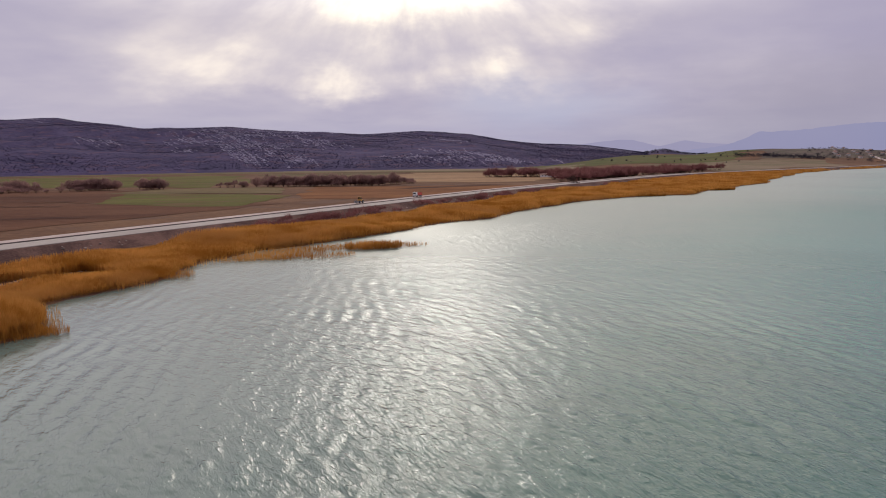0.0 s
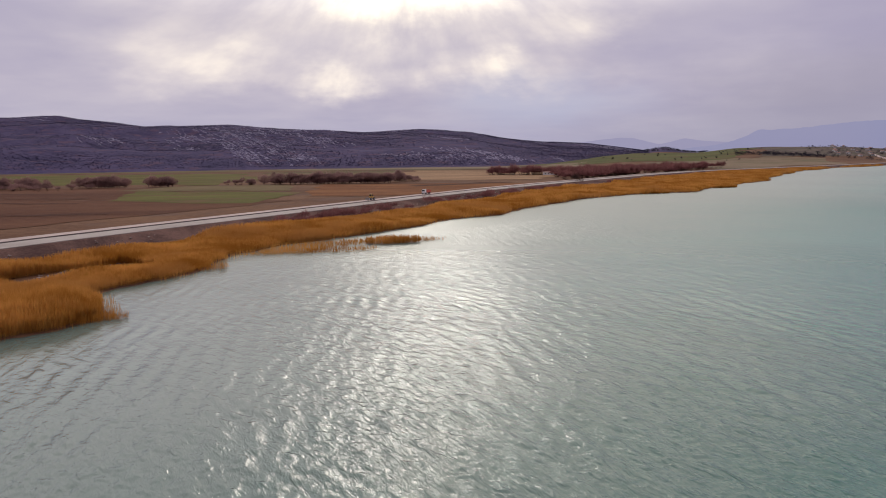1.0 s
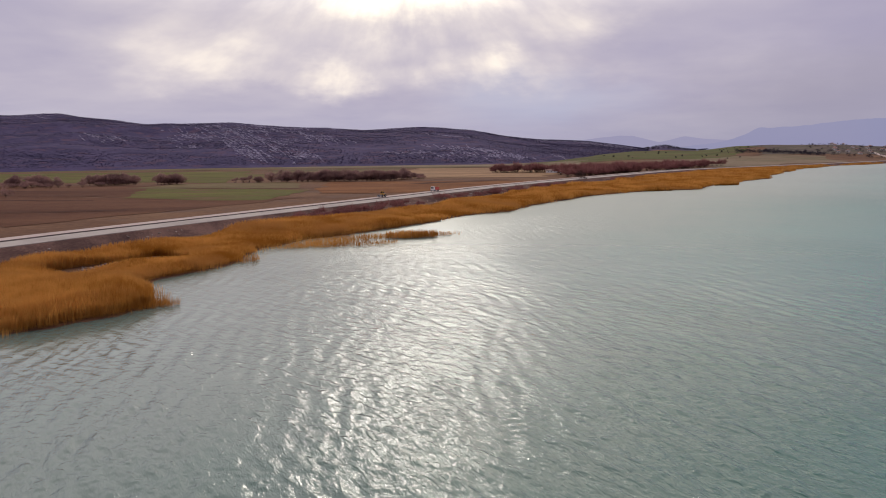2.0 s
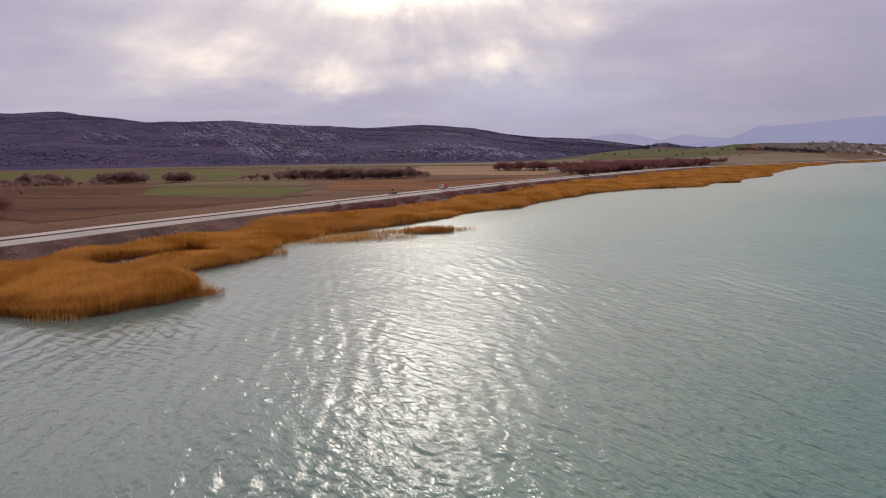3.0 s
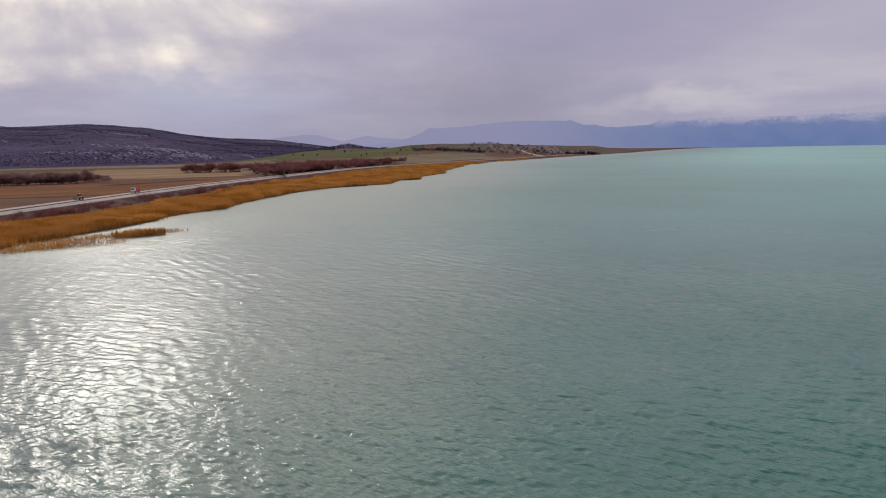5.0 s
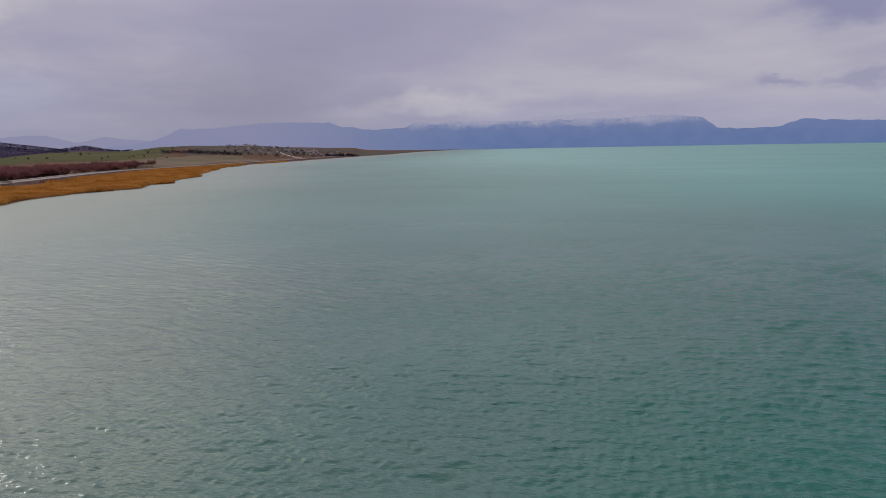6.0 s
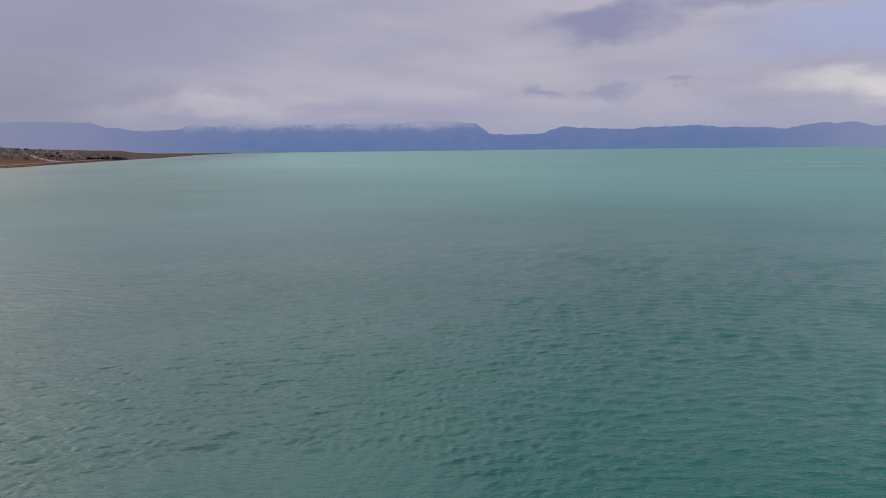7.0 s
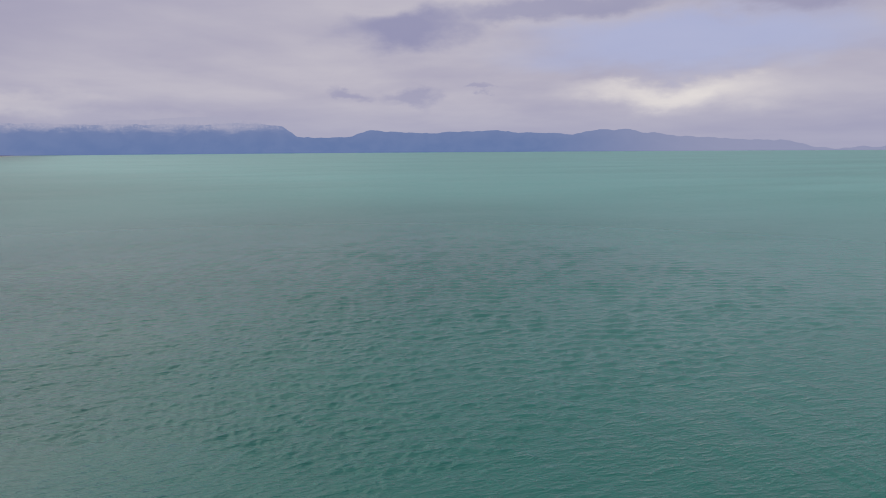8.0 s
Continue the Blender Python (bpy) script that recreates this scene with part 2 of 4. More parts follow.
M_SEAM = soil("dark_median", (0.070, 0.055, 0.055), (0.130, 0.105, 0.100), 0.5, 6.0)
M_STONE = soil("shore_stone", (0.16, 0.125, 0.110), (0.40, 0.340, 0.300), 0.4, 3.0, (1, 1, 1), 0.9, 0.05)
# far rock and hillside: violet-blue air haze is mixed into their base colours
M_LIME_HAZED = soil("limestone", (0.19, 0.170, 0.240), (0.37, 0.335, 0.425), 3.0, 25.0, (1, 1, 1), 0.9, 0.3)
M_HILL_HAZED = soil("hazed_hillside", (0.037, 0.030, 0.072), (0.072, 0.055, 0.112), 11.0, 90.0, (1, 1, 1.6), 1.0, 2.0, (0.082, 0.050, 0.086))
M_REED = plant("dry_reed", (0.36, 0.145, 0.024), (0.63, 0.320, 0.084), 11.0, 0.42, (0.50, 0.245, 0.072))
M_LITTER = soil("reed_litter", (0.100, 0.045, 0.012), (0.24, 0.120, 0.035), 0.5, 6.0)
M_TWIG = plant("bare_twigs", (0.200, 0.118, 0.112), (0.345, 0.208, 0.188), 9.0, 0.5)
M_RED = plant("red_twigs", (0.165, 0.070, 0.068), (0.265, 0.118, 0.112), 9.0, 0.45)
M_BARK = soil("bark", (0.040, 0.026, 0.022), (0.100, 0.065, 0.052), 0.2, 2.0)
M_PINE = plant("evergreen", (0.027, 0.024, 0.036), (0.052, 0.047, 0.056), 12.0, 0.15)
# far scrub, with the same haze tint in its colour
M_SCRUB_HAZED = plant("hazed_juniper", (0.038, 0.035, 0.068), (0.062, 0.056, 0.094), 60.0, 0.5)
M_YELLOW = plain("yellow_paint", (0.45, 0.250, 0.045), 0.5)
M_REDPAINT = plain("red_paint", (0.50, 0.060, 0.035), 0.45)
M_WHITE = plain("white_paint", (0.72, 0.700, 0.680), 0.45)
M_TYRE = plain("rubber", (0.022, 0.021, 0.021), 0.85)
M_STEEL = plain("dull_steel", (0.30, 0.300, 0.310), 0.45, 0.8)
M_GLASS = plain("cab_glass", (0.030, 0.036, 0.042), 0.08, 0.0, 0.1)
M_WALL = plain("lime_plaster", (0.60, 0.570, 0.550), 0.9, 0.0, 0.4, 2.0)
M_TILE = plain("clay_roof", (0.28, 0.165, 0.135), 0.9, 0.0, 0.4, 1.5)


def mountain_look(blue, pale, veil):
    """Far range behind kilometres of air: a backdrop with haze painted into its glowing colour. veil: how much cloud is
    painted over its top.
    """
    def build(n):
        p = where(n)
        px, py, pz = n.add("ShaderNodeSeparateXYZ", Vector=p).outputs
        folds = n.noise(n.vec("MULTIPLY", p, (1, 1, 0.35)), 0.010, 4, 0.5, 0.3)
        # haze colours mixed in towards the west and east ends
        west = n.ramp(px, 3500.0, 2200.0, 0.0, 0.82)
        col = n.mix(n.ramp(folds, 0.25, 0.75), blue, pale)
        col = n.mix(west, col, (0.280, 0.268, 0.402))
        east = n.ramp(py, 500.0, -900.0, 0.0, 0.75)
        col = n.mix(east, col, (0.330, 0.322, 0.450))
        # painted haze: paler towards the top, where the air thickens into cloud
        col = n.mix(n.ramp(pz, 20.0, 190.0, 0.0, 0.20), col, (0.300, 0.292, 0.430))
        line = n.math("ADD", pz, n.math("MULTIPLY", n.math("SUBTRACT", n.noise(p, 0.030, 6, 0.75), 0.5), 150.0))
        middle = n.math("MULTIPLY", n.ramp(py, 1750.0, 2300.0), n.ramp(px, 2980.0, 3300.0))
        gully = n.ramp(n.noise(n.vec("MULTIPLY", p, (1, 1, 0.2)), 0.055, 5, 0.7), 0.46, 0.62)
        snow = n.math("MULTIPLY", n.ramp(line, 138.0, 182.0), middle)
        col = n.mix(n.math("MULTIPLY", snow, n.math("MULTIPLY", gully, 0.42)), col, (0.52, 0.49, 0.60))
        # sky colour painted over the top in place of hanging cloud
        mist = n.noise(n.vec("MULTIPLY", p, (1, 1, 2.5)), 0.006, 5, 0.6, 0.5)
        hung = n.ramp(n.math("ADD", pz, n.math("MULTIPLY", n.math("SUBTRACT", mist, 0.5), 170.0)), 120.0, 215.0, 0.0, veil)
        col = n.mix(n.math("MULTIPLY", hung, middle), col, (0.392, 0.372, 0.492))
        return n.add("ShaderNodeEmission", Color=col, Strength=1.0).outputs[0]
    return build


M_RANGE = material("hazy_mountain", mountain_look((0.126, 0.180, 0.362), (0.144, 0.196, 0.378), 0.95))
# paler glowing copies: snow and more haze in the colour, close to the sky's
M_SNOWRANGE = material("hazy_snowy_mountain", mountain_look((0.340, 0.330, 0.465), (0.385, 0.365, 0.490), 0.9))
M_PALERANGE = material("hazy_faint_mountain", mountain_look((0.290, 0.284, 0.408), (0.300, 0.292, 0.416), 0.0))


# ---- tools for shapes ----
def fade(v, a, b):
    t = np.clip((np.asarray(v, float) - a) / (b - a), 0, 1)
    return t * t * (3 - 2 * t)


def lattice(ix, iy, seed):
    h = (ix.astype(np.int64) * 374761393 + iy.astype(np.int64) * 668265263 + seed * 982451653) & 0x7FFFFFFF
    h = ((h ^ (h >> 13)) * 1274126177) & 0x7FFFFFFF
    return ((h ^ (h >> 16)) & 0xFFFF) / 65535.0


def value_noise(x, y, size, seed=0):
    x, y = np.asarray(x, float) / size, np.asarray(y, float) / size
    ix, iy = np.floor(x), np.floor(y)
    fx, fy = x - ix, y - iy
    fx, fy = fx * fx * (3 - 2 * fx), fy * fy * (3 - 2 * fy)
    a, b = lattice(ix, iy, seed), lattice(ix + 1, iy, seed)
    c, d = lattice(ix, iy + 1, seed), lattice(ix + 1, iy + 1, seed)
    return (a + (b - a) * fx) * (1 - fy) + (c + (d - c) * fx) * fy


def rough_noise(x, y, size, seed=0, octaves=4):
    total, amp, norm = 0.0, 1.0, 0.0
    for k in range(octaves):
        total = total + amp * value_noise(x, y, size / 2**k, seed + 17 * k)
        norm, amp = norm + amp, amp * 0.5
    return total / norm


def smooth_line(knots, step):
    """A Catmull-Rom curve through the knots, one point about every step metres."""
    k = np.array(knots, float)
    k = np.vstack([2 * k[0] - k[1], k, 2 * k[-1] - k[-2]])
    out = []
    for i in range(1, len(k) - 2):
        count = max(2, int(np.linalg.norm(k[i + 1] - k[i]) / step))
        t = np.linspace(0, 1, count, endpoint=False)[:, None]
        out.append(0.5 * (2 * k[i] + (k[i + 1] - k[i - 1]) * t + (2 * k[i - 1] - 5 * k[i] + 4 * k[i + 1] - k[i + 2]) * t**2 + (3 * k[i] - k[i - 1] - 3 * k[i + 1] + k[i + 2]) * t**3))
    return np.vstack(out + [k[-2:-1]])


def signed_distance(x, y, line):
    """Metres from a line, positive to its left."""
    x, y = np.ravel(np.asarray(x, float)), np.ravel(np.asarray(y, float))
    best, sign = np.full(x.shape, 1e12), np.ones(x.shape)
    for (ax, ay), (bx, by) in zip(line[:-1], line[1:]):
        dx, dy = bx - ax, by - ay
        t = np.clip(((x - ax) * dx + (y - ay) * dy) / (dx * dx + dy * dy), 0, 1)
        ex, ey = x - ax - t * dx, y - ay - t * dy
        q = ex * ex + ey * ey
        near = q < best
        best = np.where(near, q, best)
        sign = np.where(near, np.where(dx * (y - ay) - dy * (x - ax) >= 0, 1.0, -1.0), sign)
    return np.sqrt(best) * sign


def link_mesh(name, verts, faces, mat, parent=None, smooth=False):
    verts, faces = np.asarray(verts, np.float32), np.asarray(faces, np.int32)
    me = bpy.data.meshes.new(name)
    me.vertices.add(len(verts))
    me.vertices.foreach_set("co", verts.ravel())
    side = faces.shape[1]
    me.loops.add(faces.size)
    me.loops.foreach_set("vertex_index", faces.ravel())
    me.polygons.add(len(faces))
    me.polygons.foreach_set("loop_start", np.arange(0, faces.size, side, dtype=np.int32))
    me.polygons.foreach_set("use_smooth", np.full(len(faces), smooth))
    me.materials.append(mat)
    me.update(calc_edges=True)
    me.validate()
    ob = new(name, me)
    if parent:
        ob.parent = parent
    return ob


def grid_faces(rows, cols, closed=False):
    r, c = np.meshgrid(np.arange(rows - 1), np.arange(cols if closed else cols - 1), indexing="ij")
    d = (c + 1) % cols
    return np.stack([r * cols + c, r * cols + d, (r + 1) * cols + d, (r + 1) * cols + c], -1).reshape(-1, 4)


def part(name, bm, mat, parent=None, label="", smooth=False):
    me = bpy.data.meshes.new(name)
    bm.to_mesh(me)
    bm.free()
    for poly in me.polygons:
        poly.use_smooth = smooth
    me.materials.append(mat)
    ob = new(name, me)
    if parent:
        ob.parent = parent
    return tagged(ob, label)


def box(bm, sx, sy, sz, x=0, y=0, z=0, bevel=0.0, taper=1.0):
    """A box with its bottom at z, tapered towards the top."""
    made = bmesh.ops.create_cube(bm, size=1.0, matrix=Matrix.Translation((x, y, z + sz / 2)) @ Matrix.Diagonal((sx, sy, sz, 1)))["verts"]
    for v in made:
        if v.co.z > z + sz / 2:
            v.co.x, v.co.y = x + (v.co.x - x) * taper, y + (v.co.y - y) * taper
    if bevel:
        bmesh.ops.bevel(bm, geom=list({e for v in made for e in v.link_edges}), offset=bevel, segments=2, affect="EDGES")
    return bm


def tube(bm, a, b, ra, rb, sides=7):
    a, b = Vector(a), Vector(b)
    turn = (b - a).to_track_quat("Z", "Y").to_matrix().to_4x4()
    bmesh.ops.create_cone(bm, cap_ends=True, segments=sides, radius1=ra, radius2=rb, depth=(b - a).length, matrix=Matrix.Translation((a + b) / 2) @ turn)
    return bm


# ---- plan: shore, road and relief ----
SHORE = [(-900, -700), (-400, -200), (-190, 20), (-112, 62), (-74, 68), (-59, 67), (-53, 72.5), (-49.3, 79.5), (-53.5, 87), (-57.8, 93), (-57, 102), (-53, 109), (-49.5, 116), (-49.5, 127),
         (-49, 140), (-43, 154), (-28, 172), (-13, 196), (-3, 214), (13, 230), (26, 257), (46, 291), (76, 329), (107, 352), (126, 358), (154, 402), (225, 498),
         (297, 616), (357, 718), (467, 842), (650, 1000), (946, 1257), (1407, 1622), (2011, 2158), (3213, 3070), (3900, 3700)]
ROAD = [(-700, -560), (-300, -170), (-190, 0), (-136, 80), (-108, 122), (-95, 150), (-67, 205), (-34, 268), (23, 374), (90, 478), (214, 655), (330, 765), (480, 890), (700, 1085), (1000, 1350)]
shore_line = np.vstack([SHORE[:3], smooth_line(SHORE[3:29], 5.0), smooth_line(SHORE[29:], 60.0)])
road_line = smooth_line(ROAD, 12.0)
CREST = [(-120, 2.4), (-60, 2.6), (-40, 2.68), (-32, 2.76), (-28.6, 2.93), (-25.7, 2.72), (-23, 2.40), (-17, 2.54), (-12.8, 2.2), (-6.5, 1.92), (-2, 2.12), (2.1, 1.83), (5.3, 1.34), (8, 1.07), (11.6, 0.9), (15.5, 0.34), (17.5, 0.0), (19, -0.3)]
DOWNS = [(-10, -0.75), (3, -0.72), (8, -0.5), (12, -0.2), (15, 0.04), (20, 0.05), (22.5, 0.30), (25, 0.41), (29, 0.34), (33, 0.17), (37.5, 0.03), (38.4, -0.25), (40, -0.40), (46, -0.50)]


def along(table, a):
    xs, ys = zip(*table)
    return np.interp(a, xs, ys)


def shore_side(x, y):
    """Metres inland from the ragged waterline."""
    x, y = np.ravel(x), np.ravel(y)
    s, d = signed_distance(x, y, shore_line), np.hypot(x, y)
    return s + (value_noise(x, y, 9, 3) - 0.5) * 3.0 + (value_noise(x, y, 3.0, 4) - 0.5) * 1.6 + (value_noise(x, y, 26, 5) - 0.5) * 14 * fade(d, 250, 500)


def ground_z(x, y, s=None):
    x, y = np.ravel(np.asarray(x, float)), np.ravel(np.asarray(y, float))
    s = shore_side(x, y) if s is None else s
    d, a = np.hypot(x, y), np.degrees(np.arctan2(x, y))
    z = -2.0 + 2.25 * fade(s, -9, 1) + 0.30 * fade(s, 2, 45)
    top = 20 + 2300 * np.tan(np.radians(along(DOWNS, a))) - 1.2
    hill = np.maximum(top, 0) * fade(d, 750, 2300) ** 0.8 * fade(s, 20, 420)
    hill *= 1 + 0.25 * (rough_noise(x, y, 260, 9, 3) - 0.5)
    knoll = 21 * np.exp(-(((a - 17.3) / 1.5) ** 2) - ((d - 2900) / 230) ** 2)
    z = z + (hill + knoll) * fade(s, 0, 60)
    return z + np.where(s > 3, (rough_noise(x, y, 30, 2, 3) - 0.5) * 0.4, 0) * fade(d, 900, 450)


# ---- ground, lake, hills, far ranges ----
SLOPE = 0.052


def make_ground():
    a = np.radians(np.r_[np.arange(-64, 64, 0.28), np.linspace(65, 295, 120)])
    turns, rings = len(a), 250
    r = np.r_[0.01, np.exp(np.linspace(np.log(6), np.log(4900), rings - 1))]
    rr, aa = np.meshgrid(r, a, indexing="ij")
    x, y = (rr * np.sin(aa)).ravel(), (rr * np.cos(aa)).ravel()
    ob = link_mesh("ground", np.stack([x, y, ground_z(x, y)], 1), grid_faces(rings, turns, True), M_GROUND, smooth=True)
    tagged(ob, "dry brown grassland rising gently to distant slopes", "ground", kind="structure")


def make_water():
    """One sheet out to the far shore, with wind waves where the cells are fine enough to carry them."""
    a = np.radians(np.r_[np.arange(-50, 130, 0.18), np.linspace(131, 309, 60)])
    r = np.r_[np.linspace(0.01, 20, 9), np.exp(np.arange(np.log(22), np.log(125), 0.0037)), np.exp(np.arange(np.log(125.5), np.log(290), 0.0045)), np.exp(np.linspace(np.log(292), np.log(4850), 50))]
    rr, aa = np.meshgrid(r, a, indexing="ij")
    x, y = (-15 + rr * np.sin(aa)).ravel(), (-25 + rr * np.cos(aa)).ravel()
    d = rr.ravel()
    rng = np.random.default_rng(3)
    z = np.zeros_like(x)
    gust = 0.45 + 0.9 * rough_noise(x, y, 22, 91, 3)
    cell = (0.0037 + 0.0008 * fade(d, 85, 125)) * d
    for k in range(42):
        length = 0.55 * 5.0 ** rng.uniform(0, 1)
        course = radians(61 + rng.normal(0, 34))
        phase = (x * math.sin(course) + y * math.cos(course)) * 2 * math.pi / length + rng.uniform(0, 6.28) + 1.3 * value_noise(x, y, length * 5, 200 + k)
        wave = np.sin(phase)
        group = value_noise(x, y, length * 2.6, 100 + k)
        z += SLOPE * length / (2 * math.pi) * (wave + 0.28 * wave * wave - 0.14) * fade(group, 0.25, 0.8) * fade(length / cell, 2.0, 4.5)
    off = -shore_side(x, y)
    z *= gust * (0.25 + 0.75 * fade(off, 0, 25)) * fade(d, 288, 230) * fade(d, 10, 24)
    ob = link_mesh("water", np.stack([x, y, z], 1), grid_faces(len(r), len(a), True), M_WATER, smooth=True)
    ob.data.attributes.new("unseen_waves", "FLOAT", "POINT").data.foreach_set("value", fade(np.log(np.maximum(d, 1)), math.log(45), math.log(340)).astype(np.float32))
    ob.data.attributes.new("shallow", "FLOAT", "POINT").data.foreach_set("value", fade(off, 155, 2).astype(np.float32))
    ob.data.attributes.new("offing", "FLOAT", "POINT").data.foreach_set("value", fade(off, 85, 400).astype(np.float32))
    tagged(ob, "milky turquoise lake surface with small wind waves", "lake", kind="structure")


def make_ridge():
    a = np.arange(-118, 19.01, 0.16)
    u = np.linspace(0, 1.25, 90)
    uu, aa = np.meshgrid(u, a, indexing="ij")
    base = 1250 + 730 * fade(aa, 3, 15)
    crest = 3700 - 700 * fade(aa, 4, 16)
    d = base + (crest - base) * uu
    x, y = d * np.sin(np.radians(aa)), d * np.cos(np.radians(aa))
    top = 20 + crest * np.tan(np.radians(along(CREST, aa)))
    rise = np.where(uu < 1, 1 - (1 - np.clip(uu, 0, 1)) ** 1.5, 1 - 2.2 * (uu - 1))
    lumps = (rough_noise(x, y, 420, 21, 5) - 0.5) * 0.34 * np.sin(np.pi * np.clip(uu, 0, 1)) + (rough_noise(x, y, 90, 22, 3) - 0.5) * 0.05 * fade(uu, 0.02, 0.2)
    z = np.minimum(1.0, 0.4 + top * 0) + np.maximum(top, 0) * (rise + lumps) - 1.5 * (uu < 0.001)
    ob = link_mesh("hill", np.stack([x.ravel(), y.ravel(), z.ravel()], 1), grid_faces(len(u), len(a)), M_HILL_HAZED, smooth=True)
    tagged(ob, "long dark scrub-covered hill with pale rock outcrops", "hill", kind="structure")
    return a, u, x, y, z


def clump_mesh(name, spots, sizes, flat, mat, rng, lift=0.25, low_poly=True):
    """Many small uneven lumps in one mesh: low bipyramids, each bent its own way."""
    n = len(spots)
    ring = 5
    ang = np.linspace(0, 2 * np.pi, ring, endpoint=False)[None] + rng.uniform(0, 6, (n, 1))
    rad = sizes[:, None] * rng.uniform(0.55, 1.2, (n, ring))
    vx = spots[:, 0, None] + rad * np.cos(ang) * flat[0]
    vy = spots[:, 1, None] + rad * np.sin(ang) * flat[1]
    vz = spots[:, 2, None] + sizes[:, None] * flat[2] * rng.uniform(0.25, 0.6, (n, ring)) * lift * 2
    top = spots + np.stack([rng.normal(0, 0.2, n) * sizes, rng.normal(0, 0.2, n) * sizes, sizes * flat[2] * rng.uniform(0.8, 1.3, n)], 1)
    low = spots - np.stack([0 * sizes, 0 * sizes, 0.4 * sizes], 1)
    v = np.concatenate([np.stack([vx, vy, vz], -1), top[:, None], low[:, None]], 1)
    i = np.arange(ring)
    j = (i + 1) % ring
    f = np.vstack([np.stack([i, j, np.full(ring, ring)], 1), np.stack([j, i, np.full(ring, ring + 1)], 1)])
    f = f[:ring] if low_poly else f
    faces = (np.arange(n)[:, None, None] * (ring + 2) + f[None]).reshape(-1, 3)
    return link_mesh(name, v.reshape(-1, 3), faces, mat)


def dress_ridge(a, u, x, y, z):
    rng = np.random.default_rng(5)
    rows, cols = x.shape
    def on_slope(fi, fj):
        """Places on the hillside between its grid points."""
        fi, fj = np.clip(fi, 1, rows - 2.01), np.clip(fj, 0, cols - 2.01)
        i, j = fi.astype(int), fj.astype(int)
        s, t = fi - i, fj - j
        p = [(g[i, j] * (1 - s) + g[i + 1, j] * s) * (1 - t) + (g[i, j + 1] * (1 - s) + g[i + 1, j + 1] * s) * t for g in (x, y, z)]
        return np.stack(p, 1), u[i], a[j]
    # scrub trees, denser towards the crest and in patches
    count = 96000
    spots, up, az = on_slope(rng.uniform(1, 74, count), rng.uniform(470, cols - 12, count))
    keep = rough_noise(spots[:, 0], spots[:, 1], 240, 31, 3) + 0.10 * fade(up, 0.5, 0.9) > rng.uniform(0.22, 0.56, count)
    spots, up = spots[keep], up[keep]
    tagged(clump_mesh("scrub", spots, rng.uniform(0.8, 2.1, len(spots)) * (0.8 + 0.35 * up), (1, 1, 1.2), M_SCRUB_HAZED, rng, 0.5), "dark juniper scrub dotted over the hillside", "scrub", kind="stuff")
    # limestone ledges: broken lines of rock that slant down the slope
    seeds, each = 5200, 12
    fi, fj = rng.uniform(4, 64, seeds), rng.uniform(470, cols - 25, seeds)
    spots, up, az = on_slope(fi, fj)
    px, py = spots[:, 0], spots[:, 1]
    zone = rough_noise(px + 0.6 * py, py * 0.6, 170, 41, 3) + 0.14 * np.exp(-((az + 14) / 9) ** 2) * (up < 0.6) + 0.08 * np.exp(-((az - 4) / 4) ** 2) * (up < 0.3) - 0.05 * (az < -24)
    keep = zone > 0.625
    fi, fj = fi[keep, None], fj[keep, None]
    t = np.sort(rng.uniform(-1, 1, (len(fi), each)), 1) * rng.uniform(0.4, 1.5, (len(fi), 1))
    slant = rng.normal(1.6, 0.8, (len(fi), 1))
    spots, up, az = on_slope((fi - slant * t + rng.normal(0, 0.15, t.shape)).ravel(), (fj + 2.0 * t).ravel())
    tagged(clump_mesh("rock", spots + np.array([0, 0, 0.6]), rng.uniform(0.7, 2.4, len(spots)), (1.5, 1.0, 0.7), M_LIME_HAZED, rng), "pale limestone ledges breaking through the scrub", "rock", kind="stuff")


RANGE = [(14, 0.2), (19, 0.3), (22, 0.72), (24.1, 1.66), (27.5, 1.78), (31, 2.1), (35.5, 2.08), (36.6, 1.72), (39, 1.5), (41.3, 1.6), (43.1, 2.04), (48, 2.0), (54, 2.0), (59, 2.06), (63, 2.15), (65.05, 1.9),
         (66.1, 1.1), (69, 0.95), (70.7, 1.08), (71.8, 1.58), (73.2, 1.45), (77, 1.3), (81.9, 1.48), (87.3, 1.18), (88.6, 1.14), (90.8, 1.5), (92.6, 1.46), (94.2, 1.2), (98, 0.82), (103.8, 0.49),
         (105.2, 0.3), (106, 0.02), (107.4, -0.1), (108.7, 0.04), (109.6, -0.08), (116, 0.4), (135, 0.9), (170, 0.3)]
SUMMIT = [(47, 1.5), (50, 2.0), (53, 2.28), (55.5, 2.4), (58, 2.62), (60, 2.68), (61.5, 2.42), (63.5, 2.2), (66, 1.3)]
FAINT = [(6, 0.6), (10.8, 0.98), (13.9, 1.3), (15.1, 1.27), (17.1, 0.74), (18.9, 1.16), (20.1, 0.96), (22.2, 0.8), (26, 0.5)]


